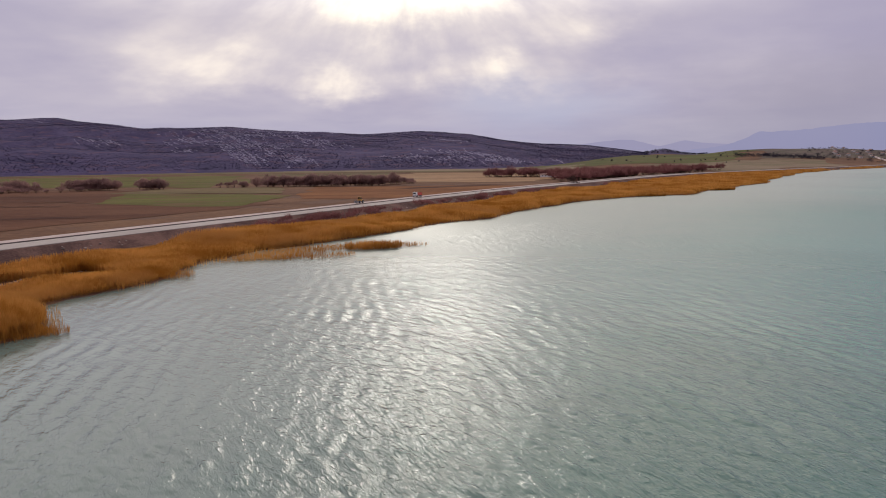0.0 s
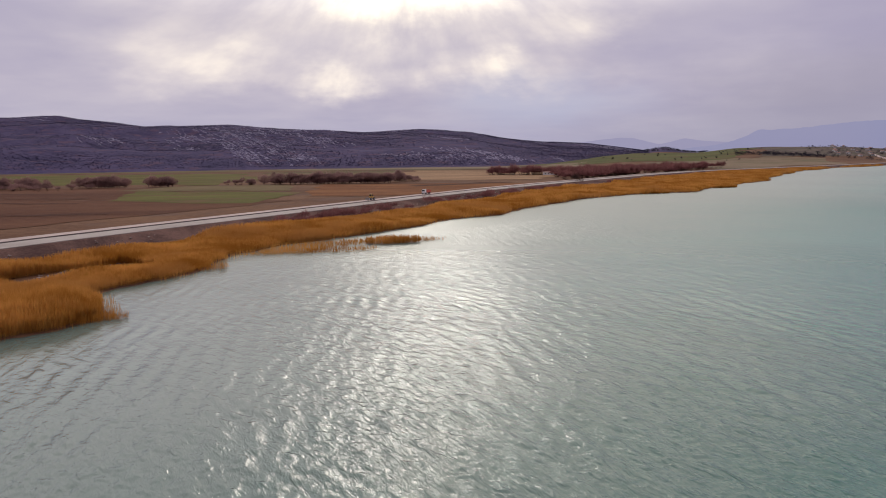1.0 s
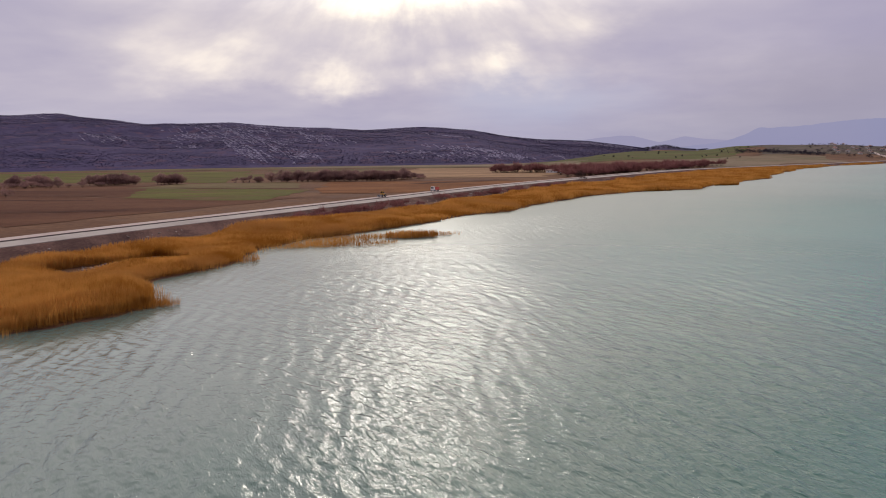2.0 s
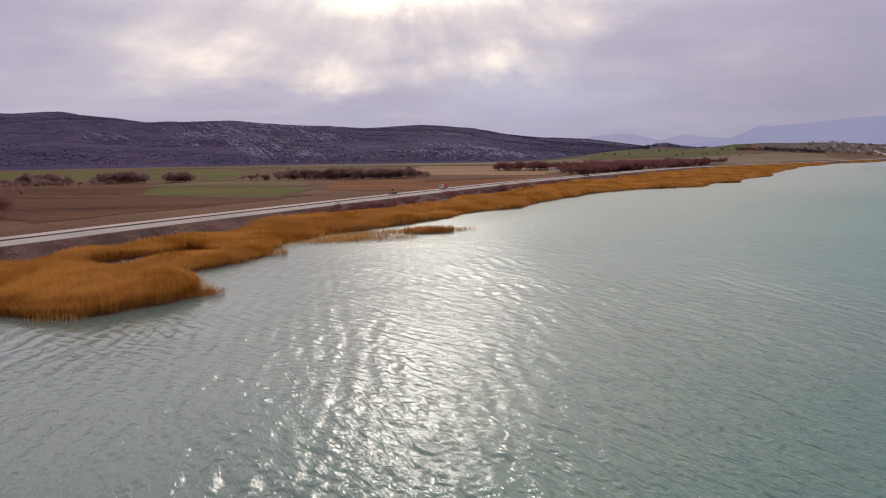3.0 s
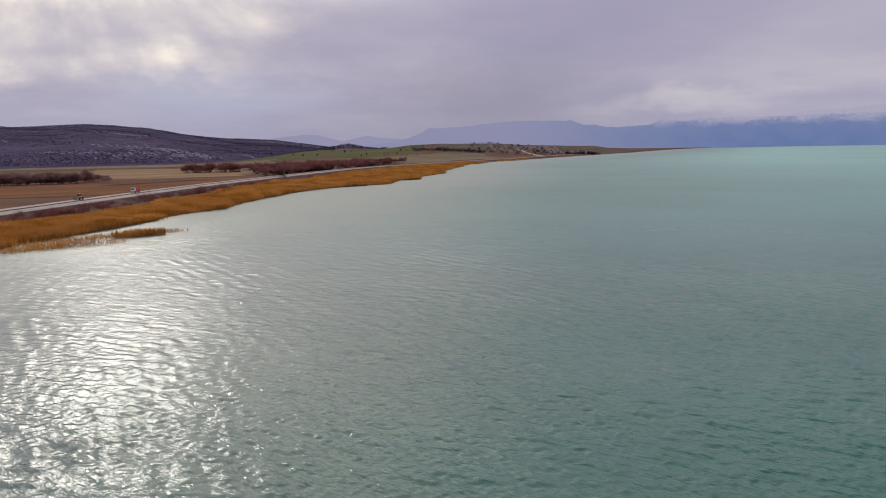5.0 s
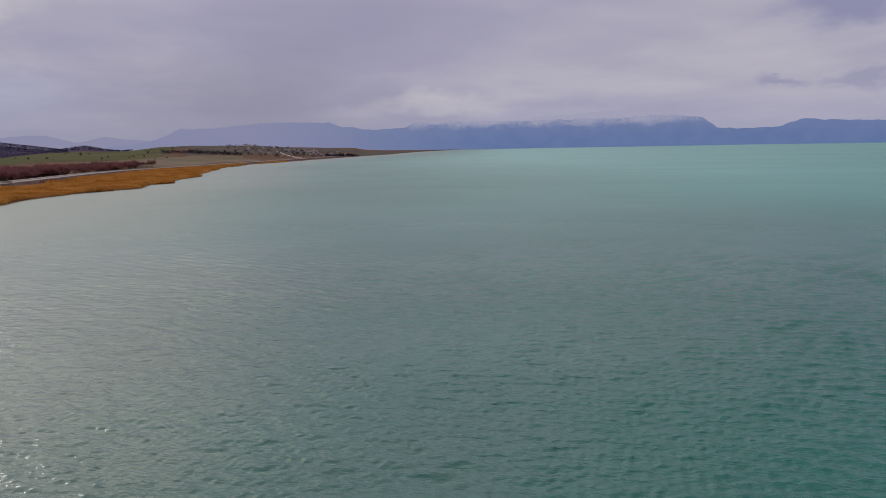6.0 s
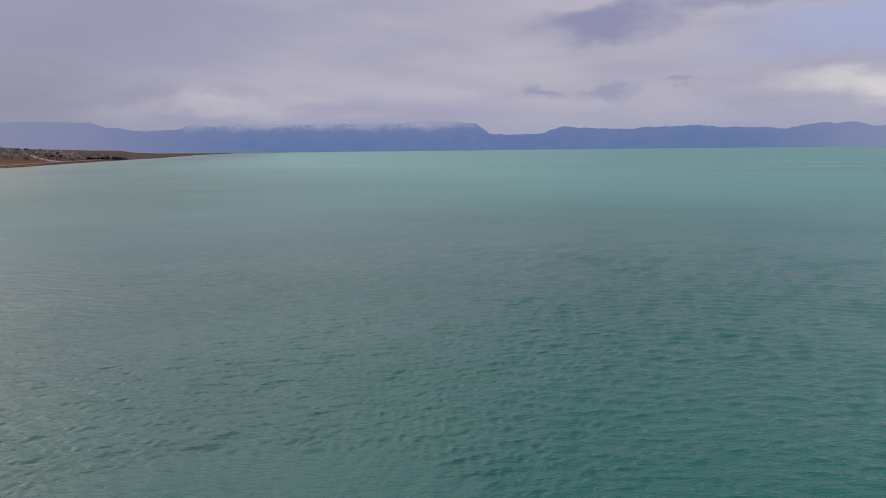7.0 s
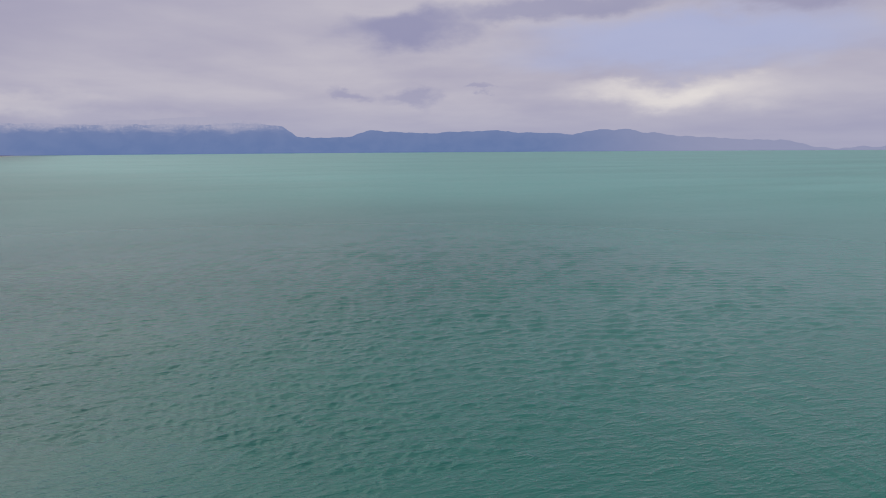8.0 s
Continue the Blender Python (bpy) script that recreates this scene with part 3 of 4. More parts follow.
def make_range(name, table, near, far, step, jag, mat, label):
    a = np.arange(table[0][0], table[-1][0], step)
    u = np.linspace(0, 1.15, 16)
    uu, aa = np.meshgrid(u, a, indexing="ij")
    d = near + (far - near) * uu
    x, y = d * np.sin(np.radians(aa)), d * np.cos(np.radians(aa))
    top = 20 + far * np.tan(np.radians(along(table, aa))) + (rough_noise(aa * 60, aa * 0, 50, 51, 4) - 0.5) * jag
    rise = np.where(uu < 1, np.clip(uu, 0, 1) ** 1.2, 1 - 1.5 * (uu - 1))
    z = -3 + np.maximum(top + 3, 1) * rise * (1 + (rough_noise(x, y, 130, 52, 4) - 0.5) * 0.5 * np.sin(np.pi * np.clip(uu, 0, 1)))
    tagged(link_mesh(name, np.stack([x.ravel(), y.ravel(), z.ravel()], 1), grid_faces(len(u), len(a)), mat, smooth=True), label, "mountains", kind="structure")


def drape(name, corners, mat, label, lift=0.12, n=28):
    """A field laid over the ground between four corners, its edges a little uneven."""
    (ax, ay), (bx, by), (cx, cy), (dx, dy) = [(1.055 * x, 1.055 * y) for x, y in corners]
    s, t = np.meshgrid(np.linspace(0, 1, n), np.linspace(0, 1, n), indexing="ij")
    x = (ax * (1 - s) + bx * s) * (1 - t) + (dx * (1 - s) + cx * s) * t
    y = (ay * (1 - s) + by * s) * (1 - t) + (dy * (1 - s) + cy * s) * t
    size = math.hypot(cx - ax, cy - ay)
    x, y = x + (value_noise(x, y, size / 9, 61) - 0.5) * size * 0.07, y + (value_noise(x, y, size / 9, 62) - 0.5) * size * 0.08
    z = ground_z(x, y) + lift
    ob = link_mesh(name, np.stack([x.ravel(), y.ravel(), z], 1), grid_faces(n, n), mat, smooth=True)
    tagged(ob, label, "field", "fields", "structure")


def sweep(name, line, profile, mat, label, category, parent=None):
    """A strip with the given cross-section (metres to the right, height) along a line in the plan."""
    way = np.gradient(line, axis=0)
    way /= np.linalg.norm(way, axis=1, keepdims=True)
    right = np.stack([way[:, 1], -way[:, 0]], 1)
    base = np.maximum(ground_z(line[:, 0], line[:, 1]), 1.15)
    base = np.convolve(np.pad(base, 6, mode="edge"), np.ones(13) / 13, "valid")
    v = np.concatenate([np.column_stack([line + right * q, base + h])[:, None] for q, h in profile], 1)
    ob = link_mesh(name, v.reshape(-1, 3), grid_faces(len(line), len(profile)), mat, parent)
    return tagged(ob, label, category, kind="" if parent else "structure")


make_ground()
make_water()
ridge = make_ridge()
dress_ridge(*ridge)
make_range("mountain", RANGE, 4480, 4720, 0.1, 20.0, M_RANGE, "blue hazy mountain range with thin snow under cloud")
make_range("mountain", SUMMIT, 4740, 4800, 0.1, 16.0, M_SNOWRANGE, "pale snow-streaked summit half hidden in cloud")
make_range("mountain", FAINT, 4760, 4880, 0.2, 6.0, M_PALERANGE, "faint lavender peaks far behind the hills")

drape("field", [(-128, 178), (-70, 300), (-150, 318), (-300, 330)], M_PLOUGH, "bare ploughed brown field beside the road")
drape("field", [(-300, 335), (-155, 320), (-190, 455), (-420, 470)], M_PLOUGH, "bare ploughed brown field with dark furrows")
drape("furrow", [(-170, 225), (-120, 232), (-122, 239), (-178, 233)], M_FURROW, "dark furrow strip in the ploughed field", 0.2, 16)
drape("furrow", [(-215, 300), (-160, 290), (-160, 296), (-220, 308)], M_FURROW, "dark furrow strip in the ploughed field", 0.2, 16)
drape("furrow", [(-250, 345), (-180, 330), (-178, 337), (-255, 354)], M_FURROW, "dark furrow strip in the ploughed field", 0.2, 16)
drape("furrow", [(-300, 395), (-200, 372), (-200, 380), (-300, 405)], M_FURROW, "dark furrow strip in the ploughed field", 0.2, 16)
drape("furrow", [(-20, 430), (45, 480), (30, 492), (-30, 440)], M_FURROW, "dark furrow strip in the fallow field", 0.24, 16)
drape("field", [(-157, 311), (-87, 283), (-81, 372), (-186, 410)], M_GREEN, "green strip of young winter wheat", 0.16)
drape("field", [(-200, 412), (-92, 390), (-112, 482), (-190, 478)], M_MEADOW, "dull olive pasture in front of a hedgerow", 0.18)
drape("field", [(-72, 330), (-20, 330), (60, 470), (-84, 480)], M_RUST, "reddish brown fallow field", 0.14)
drape("field", [(-620, 560), (-150, 505), (-250, 880), (-900, 900)], M_GREEN, "wide green field of young wheat before the hill", 0.2)
drape("field", [(-140, 520), (-70, 560), (-50, 950), (-240, 940)], M_MEADOW, "dull olive pasture behind a row of trees", 0.2)
drape("field", [(-66, 560), (70, 530), (150, 850), (-45, 930)], M_STRAW, "pale yellow stubble field", 0.22)
drape("field", [(-700, 960), (170, 980), (200, 1490), (-800, 1440)], M_MEADOW, "olive brown pasture at the foot of the hill", 0.4)
drape("field", [(-250, 1080), (190, 1010), (260, 1330), (-260, 1300)], M_HAY, "bleached pale meadow below the hill", 0.5)
drape("field", [(150, 1120), (500, 1200), (900, 2010), (240, 2160)], M_SLOPEGREEN, "green hillside pasture dotted with trees", 0.5, 48)

drape("field", [(313, 787), (616, 1062), (664, 1261), (313, 1118)], M_HAY, "bleached rough pasture beyond the road", 0.35)
drape("field", [(560, 1240), (1010, 1420), (1560, 2080), (1010, 2280)], M_DOWN, "brown scrubby down below the village", 0.5, 48)
drape("field", [(910, 1265), (1920, 2040), (2900, 2830), (1420, 2090)], M_DOWN, "brown scrubby flats along the far shore", 0.5, 48)
drape("field", [(640, 2360), (1010, 2280), (1130, 2800), (720, 2960)], M_HILL_HAZED, "dark wooded knoll behind the green slope", 0.6, 40)

sweep("embankment", road_line, [(-17, -1.1), (-9.3, 1.38), (9.3, 1.38), (17.5, -1.3)], M_SLOPE, "dark gravel road embankment above the reeds", "embankment")
sweep("road", road_line, [(-0.4, 1.39), (-0.4, 1.56), (8.2, 1.52), (8.2, 1.39)], M_ASPHALT, "worn grey asphalt road on an embankment", "road")
sweep("road", road_line, [(-8.4, 1.39), (-8.4, 1.52), (-1.6, 1.56), (-1.6, 1.39)], M_PALE, "pale gravel carriageway beside the asphalt", "road")
sweep("median", road_line, [(-1.55, 1.39), (-1.5, 1.75), (-0.6, 1.75), (-0.45, 1.39)], M_SEAM, "low dark median between the carriageways", "median")
lane = smooth_line([(755, 1119), (817, 1258), (901, 1442), (1004, 1671)], 20.0)
sweep("road", lane, [(-4, -0.3), (-4, 0.7), (4, 0.7), (4, -0.3)], M_PALE, "pale dirt road climbing towards the village", "road")


# ---- reeds ----
def blades(name, x, y, z, tall, wide, rng, mat, label, lean=0.12):
    """Reed stems with feathery heads, each a narrow leaf-shaped face."""
    n = len(x)
    turn = rng.uniform(0, np.pi, n)
    rx, ry = np.cos(turn) * wide / 2, np.sin(turn) * wide / 2
    tip = np.stack([rng.normal(0.05, lean, n) * tall, rng.normal(-0.02, lean, n) * tall], 1)
    mid = rng.uniform(0.55, 0.8, n)
    foot = np.stack([x, y, z], 1)
    m = foot + np.stack([tip[:, 0] * mid * 0.8, tip[:, 1] * mid * 0.8, tall * mid], 1)
    side = np.stack([rx, ry, 0 * rx], 1)
    v = np.stack([foot, m + side, foot + np.column_stack([tip, tall]), m - side], 1).reshape(-1, 3)
    ob = link_mesh(name, v, np.arange(4 * n).reshape(-1, 4), mat)
    tagged(ob, label, "reeds", "reed beds", "stuff")


GAP = (-67.5, 113.0)  # bare stony patch between the two reed belts


# where the reeds begin, in metres from the road's middle, by northing
TOE = ((90, 121, 134, 145, 158, 172, 188, 205, 240, 300, 360, 600), (28, 27, 26, 25.5, 24.5, 23.5, 25.5, 28.5, 31, 28, 29, 22))


def make_reeds():
    rng = np.random.default_rng(11)
    na, nd = 700, 800
    a = np.radians(np.linspace(-62, 32, na))
    r = np.exp(np.linspace(np.log(68), np.log(1150), nd))
    aa, rr = np.meshgrid(a, r, indexing="ij")
    x, y = (rr * np.sin(aa)).ravel(), (rr * np.cos(aa)).ravel()
    s = shore_side(x, y)
    q = -signed_distance(x, y, road_line)
    toe = np.interp(y, TOE[0], TOE[1]) + 5 * (value_noise(x, y, 13, 71) - 0.5)
    across, down = (x - GAP[0]) * 0.89 - (y - GAP[1]) * 0.46, (x - GAP[0]) * 0.46 + (y - GAP[1]) * 0.89
    bare = (abs(across + 5 * (value_noise(x, y, 11, 76) - 0.5)) < 4.5) & (abs(down + 3) < 15) & (rough_noise(x, y, 7, 74, 2) > 0.36)
    inside = (s > -0.6) & (q > toe) & (s < 140) & ~bare
    idx = np.flatnonzero(inside)
    for piece, (lo, hi, count) in enumerate(((0, 200, 9), (200, 1200, 6))):
        d = rr.ravel()[idx]
        pick = np.repeat(idx[(d >= lo) & (d < hi)], count)
        d = rr.ravel()[pick]
        px = x[pick] + rng.uniform(-0.5, 0.5, len(pick)) * d * 0.005
        py = y[pick] + rng.uniform(-0.5, 0.5, len(pick)) * d * 0.005
        mound = fade(rough_noise(px, py, 17, 73, 2), 0.1, 0.9)
        edge = fade(s[pick], -0.6, 3.0)
        low = 1 - 0.5 * np.exp(-(((px - GAP[0] - 3) / 6) ** 2) - ((py - GAP[1] + 13) / 7) ** 2)
        tall = low * (1.4 + 1.9 * mound) * (0.62 + 0.38 * edge) * rng.uniform(0.78, 1.12, len(pick))
        z = np.maximum(ground_z(px, py, s[pick]), -0.3) - 0.05
        blades("reeds", px, py, z, tall, 0.0007 * d * rng.uniform(0.6, 1.3, len(pick)), rng, M_REED,
               "dense golden dry reeds along the lake shore" if piece == 0 else "far belt of golden dry reeds along the shore")
    # a ragged fringe of single stems in front of the beds
    fringe = np.flatnonzero((s < -0.3) & (s > -1.0 - 3.2 * value_noise(x, y, 9, 77)) & (rr.ravel() < 420) & (value_noise(x, y, 5, 78) > 0.4) & (rng.uniform(0, 1, len(s)) < 0.55))
    blades("reeds", x[fringe] + rng.uniform(-0.4, 0.4, len(fringe)), y[fringe] + rng.uniform(-0.4, 0.4, len(fringe)), np.full(len(fringe), -0.2), rng.uniform(0.7, 1.7, len(fringe)),
           0.0004 * rr.ravel()[fringe], rng, M_REED, "loose fringe of reed stems standing in shallow water", 0.08)
    # thin stands in the shallows
    def stand(cx, cy, la, lb, turn, count, tall, label):
        t, k = rng.uniform(0, 2 * np.pi, count), np.sqrt(rng.uniform(0, 1, count))
        u, v = la * k * np.cos(t), lb * k * np.sin(t)
        c, sn = math.cos(radians(turn)), math.sin(radians(turn))
        px, py = cx + u * c - v * sn, cy + u * sn + v * c
        keep = value_noise(px, py, 1.7, 75) + 0.35 * (1 - k) > 0.30
        px, py = px[keep], py[keep]
        d = np.hypot(px, py)
        blades("reeds", px, py, np.full(len(px), -0.2), tall * rng.uniform(0.35, 1.1, len(px)), np.where(d > 250, 0.0009, 0.00042) * d, rng, M_REED, label, 0.07)
    stand(-48.0, 79.6, 3.6, 2.2, 20, 1500, 1.4, "thin reeds at the tip of the spit")
    stand(-16.0, 156.5, 6.5, 2.4, 12, 2600, 2.1, "low islet of reeds standing in the shallows")
    stand(-13.5, 160.0, 10.0, 3.0, 8, 900, 1.3, "sparse reed stems standing in the water")
    stand(-32.0, 151.0, 14.0, 5.0, 38, 2100, 1.5, "sparse reed stems standing in the water")
    stand(-38.0, 141.0, 10.0, 3.0, 20, 800, 1.3, "sparse reed stems standing in the water")
    stand(-31.0, 143.0, 13.0, 4.0, 12, 1500, 1.3, "sparse reed stems standing in the water")
    stand(-46.5, 120.0, 3.5, 1.5, 60, 300, 1.6, "sparse reed stems standing in the water")
    stand(161.0, 403.0, 9.0, 2.5, 20, 2200, 1.6, "small islet of reeds off the shore")
    stand(316.0, 655.0, 14.0, 4.0, 30, 1200, 2.0, "small islet of reeds off the shore")
    stand(104.0, 350.5, 8.0, 2.0, 8, 2600, 1.6, "reed spit running out from the shore")


def make_litter():
    """Dark matted ground under and behind the reeds, and stones between them and the road."""
    rng = np.random.default_rng(12)
    n = 2600
    k = rng.integers(40, 130, n)
    way = np.gradient(road_line, axis=0)
    way /= np.linalg.norm(way, axis=1, keepdims=True)
    off = rng.uniform(9.8, 21, n)
    px = road_line[k % len(road_line), 0] + way[k % len(road_line), 1] * off + rng.uniform(-6, 6, n) * way[k % len(road_line), 0]
    py = road_line[k % len(road_line), 1] - way[k % len(road_line), 0] * off + rng.uniform(-6, 6, n) * way[k % len(road_line), 1]
    keep = (value_noise(px, py, 7, 81) > 0.5) & (np.hypot(px, py) < 420)
    px, py, off = px[keep], py[keep], off[keep]
    z = np.maximum(1.15 + 1.38 - (off - 9.3) * 0.325, ground_z(px, py))
    gx, gy = GAP[0] + rng.normal(0, 3.0, 260), GAP[1] + rng.normal(0, 5.0, 260)
    px, py, z = np.r_[px, gx], np.r_[py, gy], np.r_[z, ground_z(gx, gy)]
    tagged(clump_mesh("stone", np.stack([px, py, z], 1), rng.uniform(0.12, 0.42, len(px)), (1.2, 1, 0.7), M_STONE, rng, 0.25, False), "loose stones and rubble below the road", "stones", kind="stuff")


make_reeds()
make_litter()


# ---- plants that can be counted ----
def twigs(rng, centres, radii, count, length, wide, droop=0.0):
    """Thin pointed faces that spread out from several centres, as a bare crown shows."""
    c = rng.integers(0, len(centres), count)
    way = rng.normal(0, 1, (count, 3))
    way[:, 2] = np.abs(way[:, 2]) * 0.9 - droop
    way /= np.linalg.norm(way, axis=1, keepdims=True)
    foot = centres[c] + way * radii[c, None] * rng.uniform(0.15, 0.75, (count, 1))
    tip = foot + (way + np.array([0, 0, 0.35])) * length * rng.uniform(0.5, 1.2, (count, 1))
    side = np.cross(way, rng.normal(0, 1, (count, 3)))
    side *= wide / np.maximum(np.linalg.norm(side, axis=1, keepdims=True), 1e-6)
    v = np.stack([foot - side, foot + side, tip], 1).reshape(-1, 3)
    return v, np.arange(3 * count).reshape(-1, 3)


def bare_tree(seed, tall, spread, mat, label, name="tree", group="", count=1400):
    """A leafless tree: tapered trunk, limbs, and a crown of fine twigs with gaps."""
    rng = np.random.default_rng(seed)
    top = new(name)
    bm = bmesh.new()
    fork = tall * rng.uniform(0.10, 0.18)
    bend = (rng.normal(0, 0.03) * tall, rng.normal(0, 0.03) * tall, fork)
    tube(bm, (0, 0, -0.4), bend, tall * 0.034, tall * 0.024)
    part("trunk", bm, M_BARK, top)
    centres = []
    bm = bmesh.new()
    for k in range(8):
        t = k * 2.4 + rng.uniform(0, 0.8)
        reach = spread * rng.uniform(0.25, 0.62)
        end = (math.cos(t) * reach, math.sin(t) * reach, tall * rng.uniform(0.18, 0.72))
        tube(bm, bend, end, tall * 0.016, tall * 0.004, 5)
        centres.append(end)
    part("limb", bm, M_BARK, top)
    centres = np.array(centres + [(0, 0, tall * 0.8), (0, 0, tall * 0.5)])
    v, f = twigs(rng, centres, np.full(len(centres), spread * 0.36), count, tall * 0.18, tall * 0.0075, 0.45)
    v[:, 2] = np.maximum(v[:, 2], 0.05)
    link_mesh("crown", v, f, mat, top)
    return tagged(top, label, "tree", group)


def bare_bush(seed, tall, spread, mat, label, name="bush", group="", count=420):
    rng = np.random.default_rng(seed)
    top = new(name)
    bm = bmesh.new()
    centres = []
    for k in range(7):
        t = k * 0.9 + rng.uniform(0, 0.6)
        reach = spread * rng.uniform(0.2, 0.6)
        end = (math.cos(t) * reach, math.sin(t) * reach, tall * rng.uniform(0.3, 0.68))
        tube(bm, (end[0] * 0.12, end[1] * 0.12, -0.3), end, tall * 0.02, tall * 0.006, 5)
        centres.append(end)
    part("stem", bm, M_BARK, top)
    centres = np.array(centres)
    v, f = twigs(rng, centres, np.full(len(centres), spread * 0.34), count, tall * 0.32, tall * 0.02, 0.15)
    v[:, 2] = np.maximum(v[:, 2], 0.02)
    link_mesh("crown", v, f, mat, top)
    return tagged(top, label, "bush", group)


def evergreen(seed, tall, spread, label, group="", count=260):
    rng = np.random.default_rng(seed)
    top = new("tree")
    bm = bmesh.new()
    tube(bm, (0, 0, -0.5), (0, 0, tall * 0.6), tall * 0.035, tall * 0.012, 6)
    part("trunk", bm, M_BARK, top)
    centres = np.array([(rng.normal(0, 0.25) * spread, rng.normal(0, 0.25) * spread, tall * h) for h in (0.32, 0.4, 0.5, 0.58, 0.66, 0.74, 0.84)])
    v, f = twigs(rng, centres, spread * np.linspace(0.5, 0.22, 7), count, tall * 0.13, tall * 0.05, 0.5)
    link_mesh("crown", v, f, M_PINE, top)
    return tagged(top, label, "tree", group)


def woodland(places, tall, spread, label, rng):
    """A far wood in one mesh: crowns of small leafy faces, no two alike."""
    vs, count = [], 90
    px, py = places.T
    for x, y, z in zip(px, py, ground_z(px, py)):
        t = tall * rng.uniform(0.6, 1.2)
        centres = np.array([(rng.normal(0, 0.28) * spread, rng.normal(0, 0.28) * spread, t * h) for h in (0.2, 0.35, 0.5, 0.65, 0.8)])
        v, f = twigs(rng, centres, spread * np.linspace(0.5, 0.25, 5), count, t * 0.16, t * 0.07, 0.5)
        vs.append(v + np.array([x, y, z]))
    v = np.vstack(vs)
    tagged(link_mesh("woodland", v, np.arange(len(v)).reshape(-1, 3), M_PINE), label, "trees", kind="stuff")


def plant_out(kinds, places, rng, lo=0.75, hi=1.25):
    """Set out copies of the kinds, and move the first of each to the first places."""
    px, py = np.array(places, float).T
    z = ground_z(px, py)
    for k, (x, y, h) in enumerate(zip(px, py, z)):
        s = rng.uniform(lo, hi)
        m = pose(x, y, h, 0, 0, rng.uniform(0, 360)) @ Matrix.Diagonal((s * rng.uniform(0.9, 1.15), s, s * rng.uniform(0.85, 1.15), 1))
        if k < len(kinds):
            kinds[k].matrix_basis = m
        else:
            made = copy_thing(kinds[k % len(kinds)], pose(0, 0, 0))
            made.matrix_basis = m


def row(line, count, across, rng):
    pts = np.array(line, float)
    seg = np.r_[0, np.cumsum(np.linalg.norm(np.diff(pts, axis=0), axis=1))]
    t = np.sort(rng.uniform(0, seg[-1], count))
    return np.stack([np.interp(t, seg, pts[:, 0]) + rng.normal(0, across, count), np.interp(t, seg, pts[:, 1]) + rng.normal(0, across, count)], 1)


def make_plants():
    rng = np.random.default_rng(21)
    willows = [bare_tree(100 + k, 9.0, 7.5, M_TWIG, "leafless grey-brown willow in a field hedgerow", group="hedgerow trees", count=2600) for k in range(4)]
    plant_out(willows, np.vstack([row([(-264, 498), (-236, 497)], 28, 2.2, rng), row([(-219, 502), (-203, 500)], 13, 2, rng), row([(-330, 506), (-318, 498)], 7, 2, rng), row([(-304, 490), (-284, 486)], 12, 2.5, rng),
                                  row([(-116, 523), (-46, 525)], 74, 2.5, rng), row([(-142, 523), (-118, 523)], 9, 2.5, rng), row([(-42, 535), (-30, 568)], 7, 2, rng)]), rng, 0.62, 0.92)
    lows = [bare_bush(120 + k, 4.5, 5.0, M_TWIG, "low leafless thorn bush at a field edge", group="hedgerow bushes") for k in range(3)]
    plant_out(lows, np.vstack([row([(-170, 524), (-145, 522)], 12, 2, rng), row([(-305, 470), (-250, 460)], 9, 6, rng), row([(-32, 565), (-22, 545)], 5, 3, rng), row([(-330, 480), (-280, 455)], 8, 8, rng), row([(-252, 478), (-246, 476)], 2, 1, rng)]), rng, 0.6, 1.1)
    near = bare_tree(140, 9.5, 10.0, M_RED, "reddish leafless tree standing alone in the ploughed field", count=4200)
    plant_out([near], [(-161, 208)], rng, 1, 1.01)
    near = bare_tree(141, 7.0, 6.0, M_TWIG, "small bare tree in the ploughed field", count=600)
    plant_out([near], [(-236, 350)], rng, 1, 1.01)
    lone = bare_tree(142, 7.5, 6.0, M_BARK, "small dark bare tree on the roadside verge", count=1300)
    plant_out([lone], [(85.7, 463)], rng, 1, 1.01)
    belt = [bare_bush(150 + k, 9.0, 8.5, M_RED, "dark red leafless thicket shrub beyond the road", group="red thicket", count=520) for k in range(4)]
    plant_out(belt, np.vstack([row([(98, 548), (160, 650), (228, 735), (310, 850)], 110, 9, rng), row([(108, 600), (150, 690), (200, 770)], 60, 12, rng), row([(50, 712), (120, 705)], 40, 8, rng), row([(250, 830), (345, 905)], 24, 8, rng)]), rng, 0.6, 1.0)
    verge = [bare_bush(170 + k, 2.5, 3.2, M_RED, "small dark red bare bush on the embankment", group="verge bushes", count=420) for k in range(3)]
    way = np.gradient(road_line, axis=0)
    way /= np.linalg.norm(way, axis=1, keepdims=True)
    spots = []
    for y0, y1, count in ((196, 240, 26), (244, 262, 9), (290, 345, 22), (350, 420, 24), (470, 500, 4)):
        for y in rng.uniform(y0, y1, count):
            k = int(np.argmin(abs(road_line[:, 1] - y)))
            off = rng.uniform(12.5, 24.0)
            spots.append(road_line[k] + np.array([way[k, 1], -way[k, 0]]) * off + way[k] * (y - road_line[k, 1]))
    plant_out(verge, spots, rng, 0.55, 1.15)
    pines = [evergreen(190 + k, 7.5, 6.0, "dark evergreen tree scattered on the green slope", "slope trees") for k in range(3)]

    def polar(a0, a1, d0, d1, count):
        a, d = np.radians(rng.uniform(a0, a1, count)), rng.uniform(d0, d1, count)
        return np.stack([d * np.sin(a), d * np.cos(a)], 1)
    plant_out(pines, np.vstack([polar(12, 23, 1250, 1900, 18), polar(21, 25, 1500, 2100, 16)]), rng, 0.3, 0.7)
    woodland(polar(15.0, 20.6, 2680, 2960, 300), 6.0, 6.0, "dark evergreen wood on the knoll", rng)
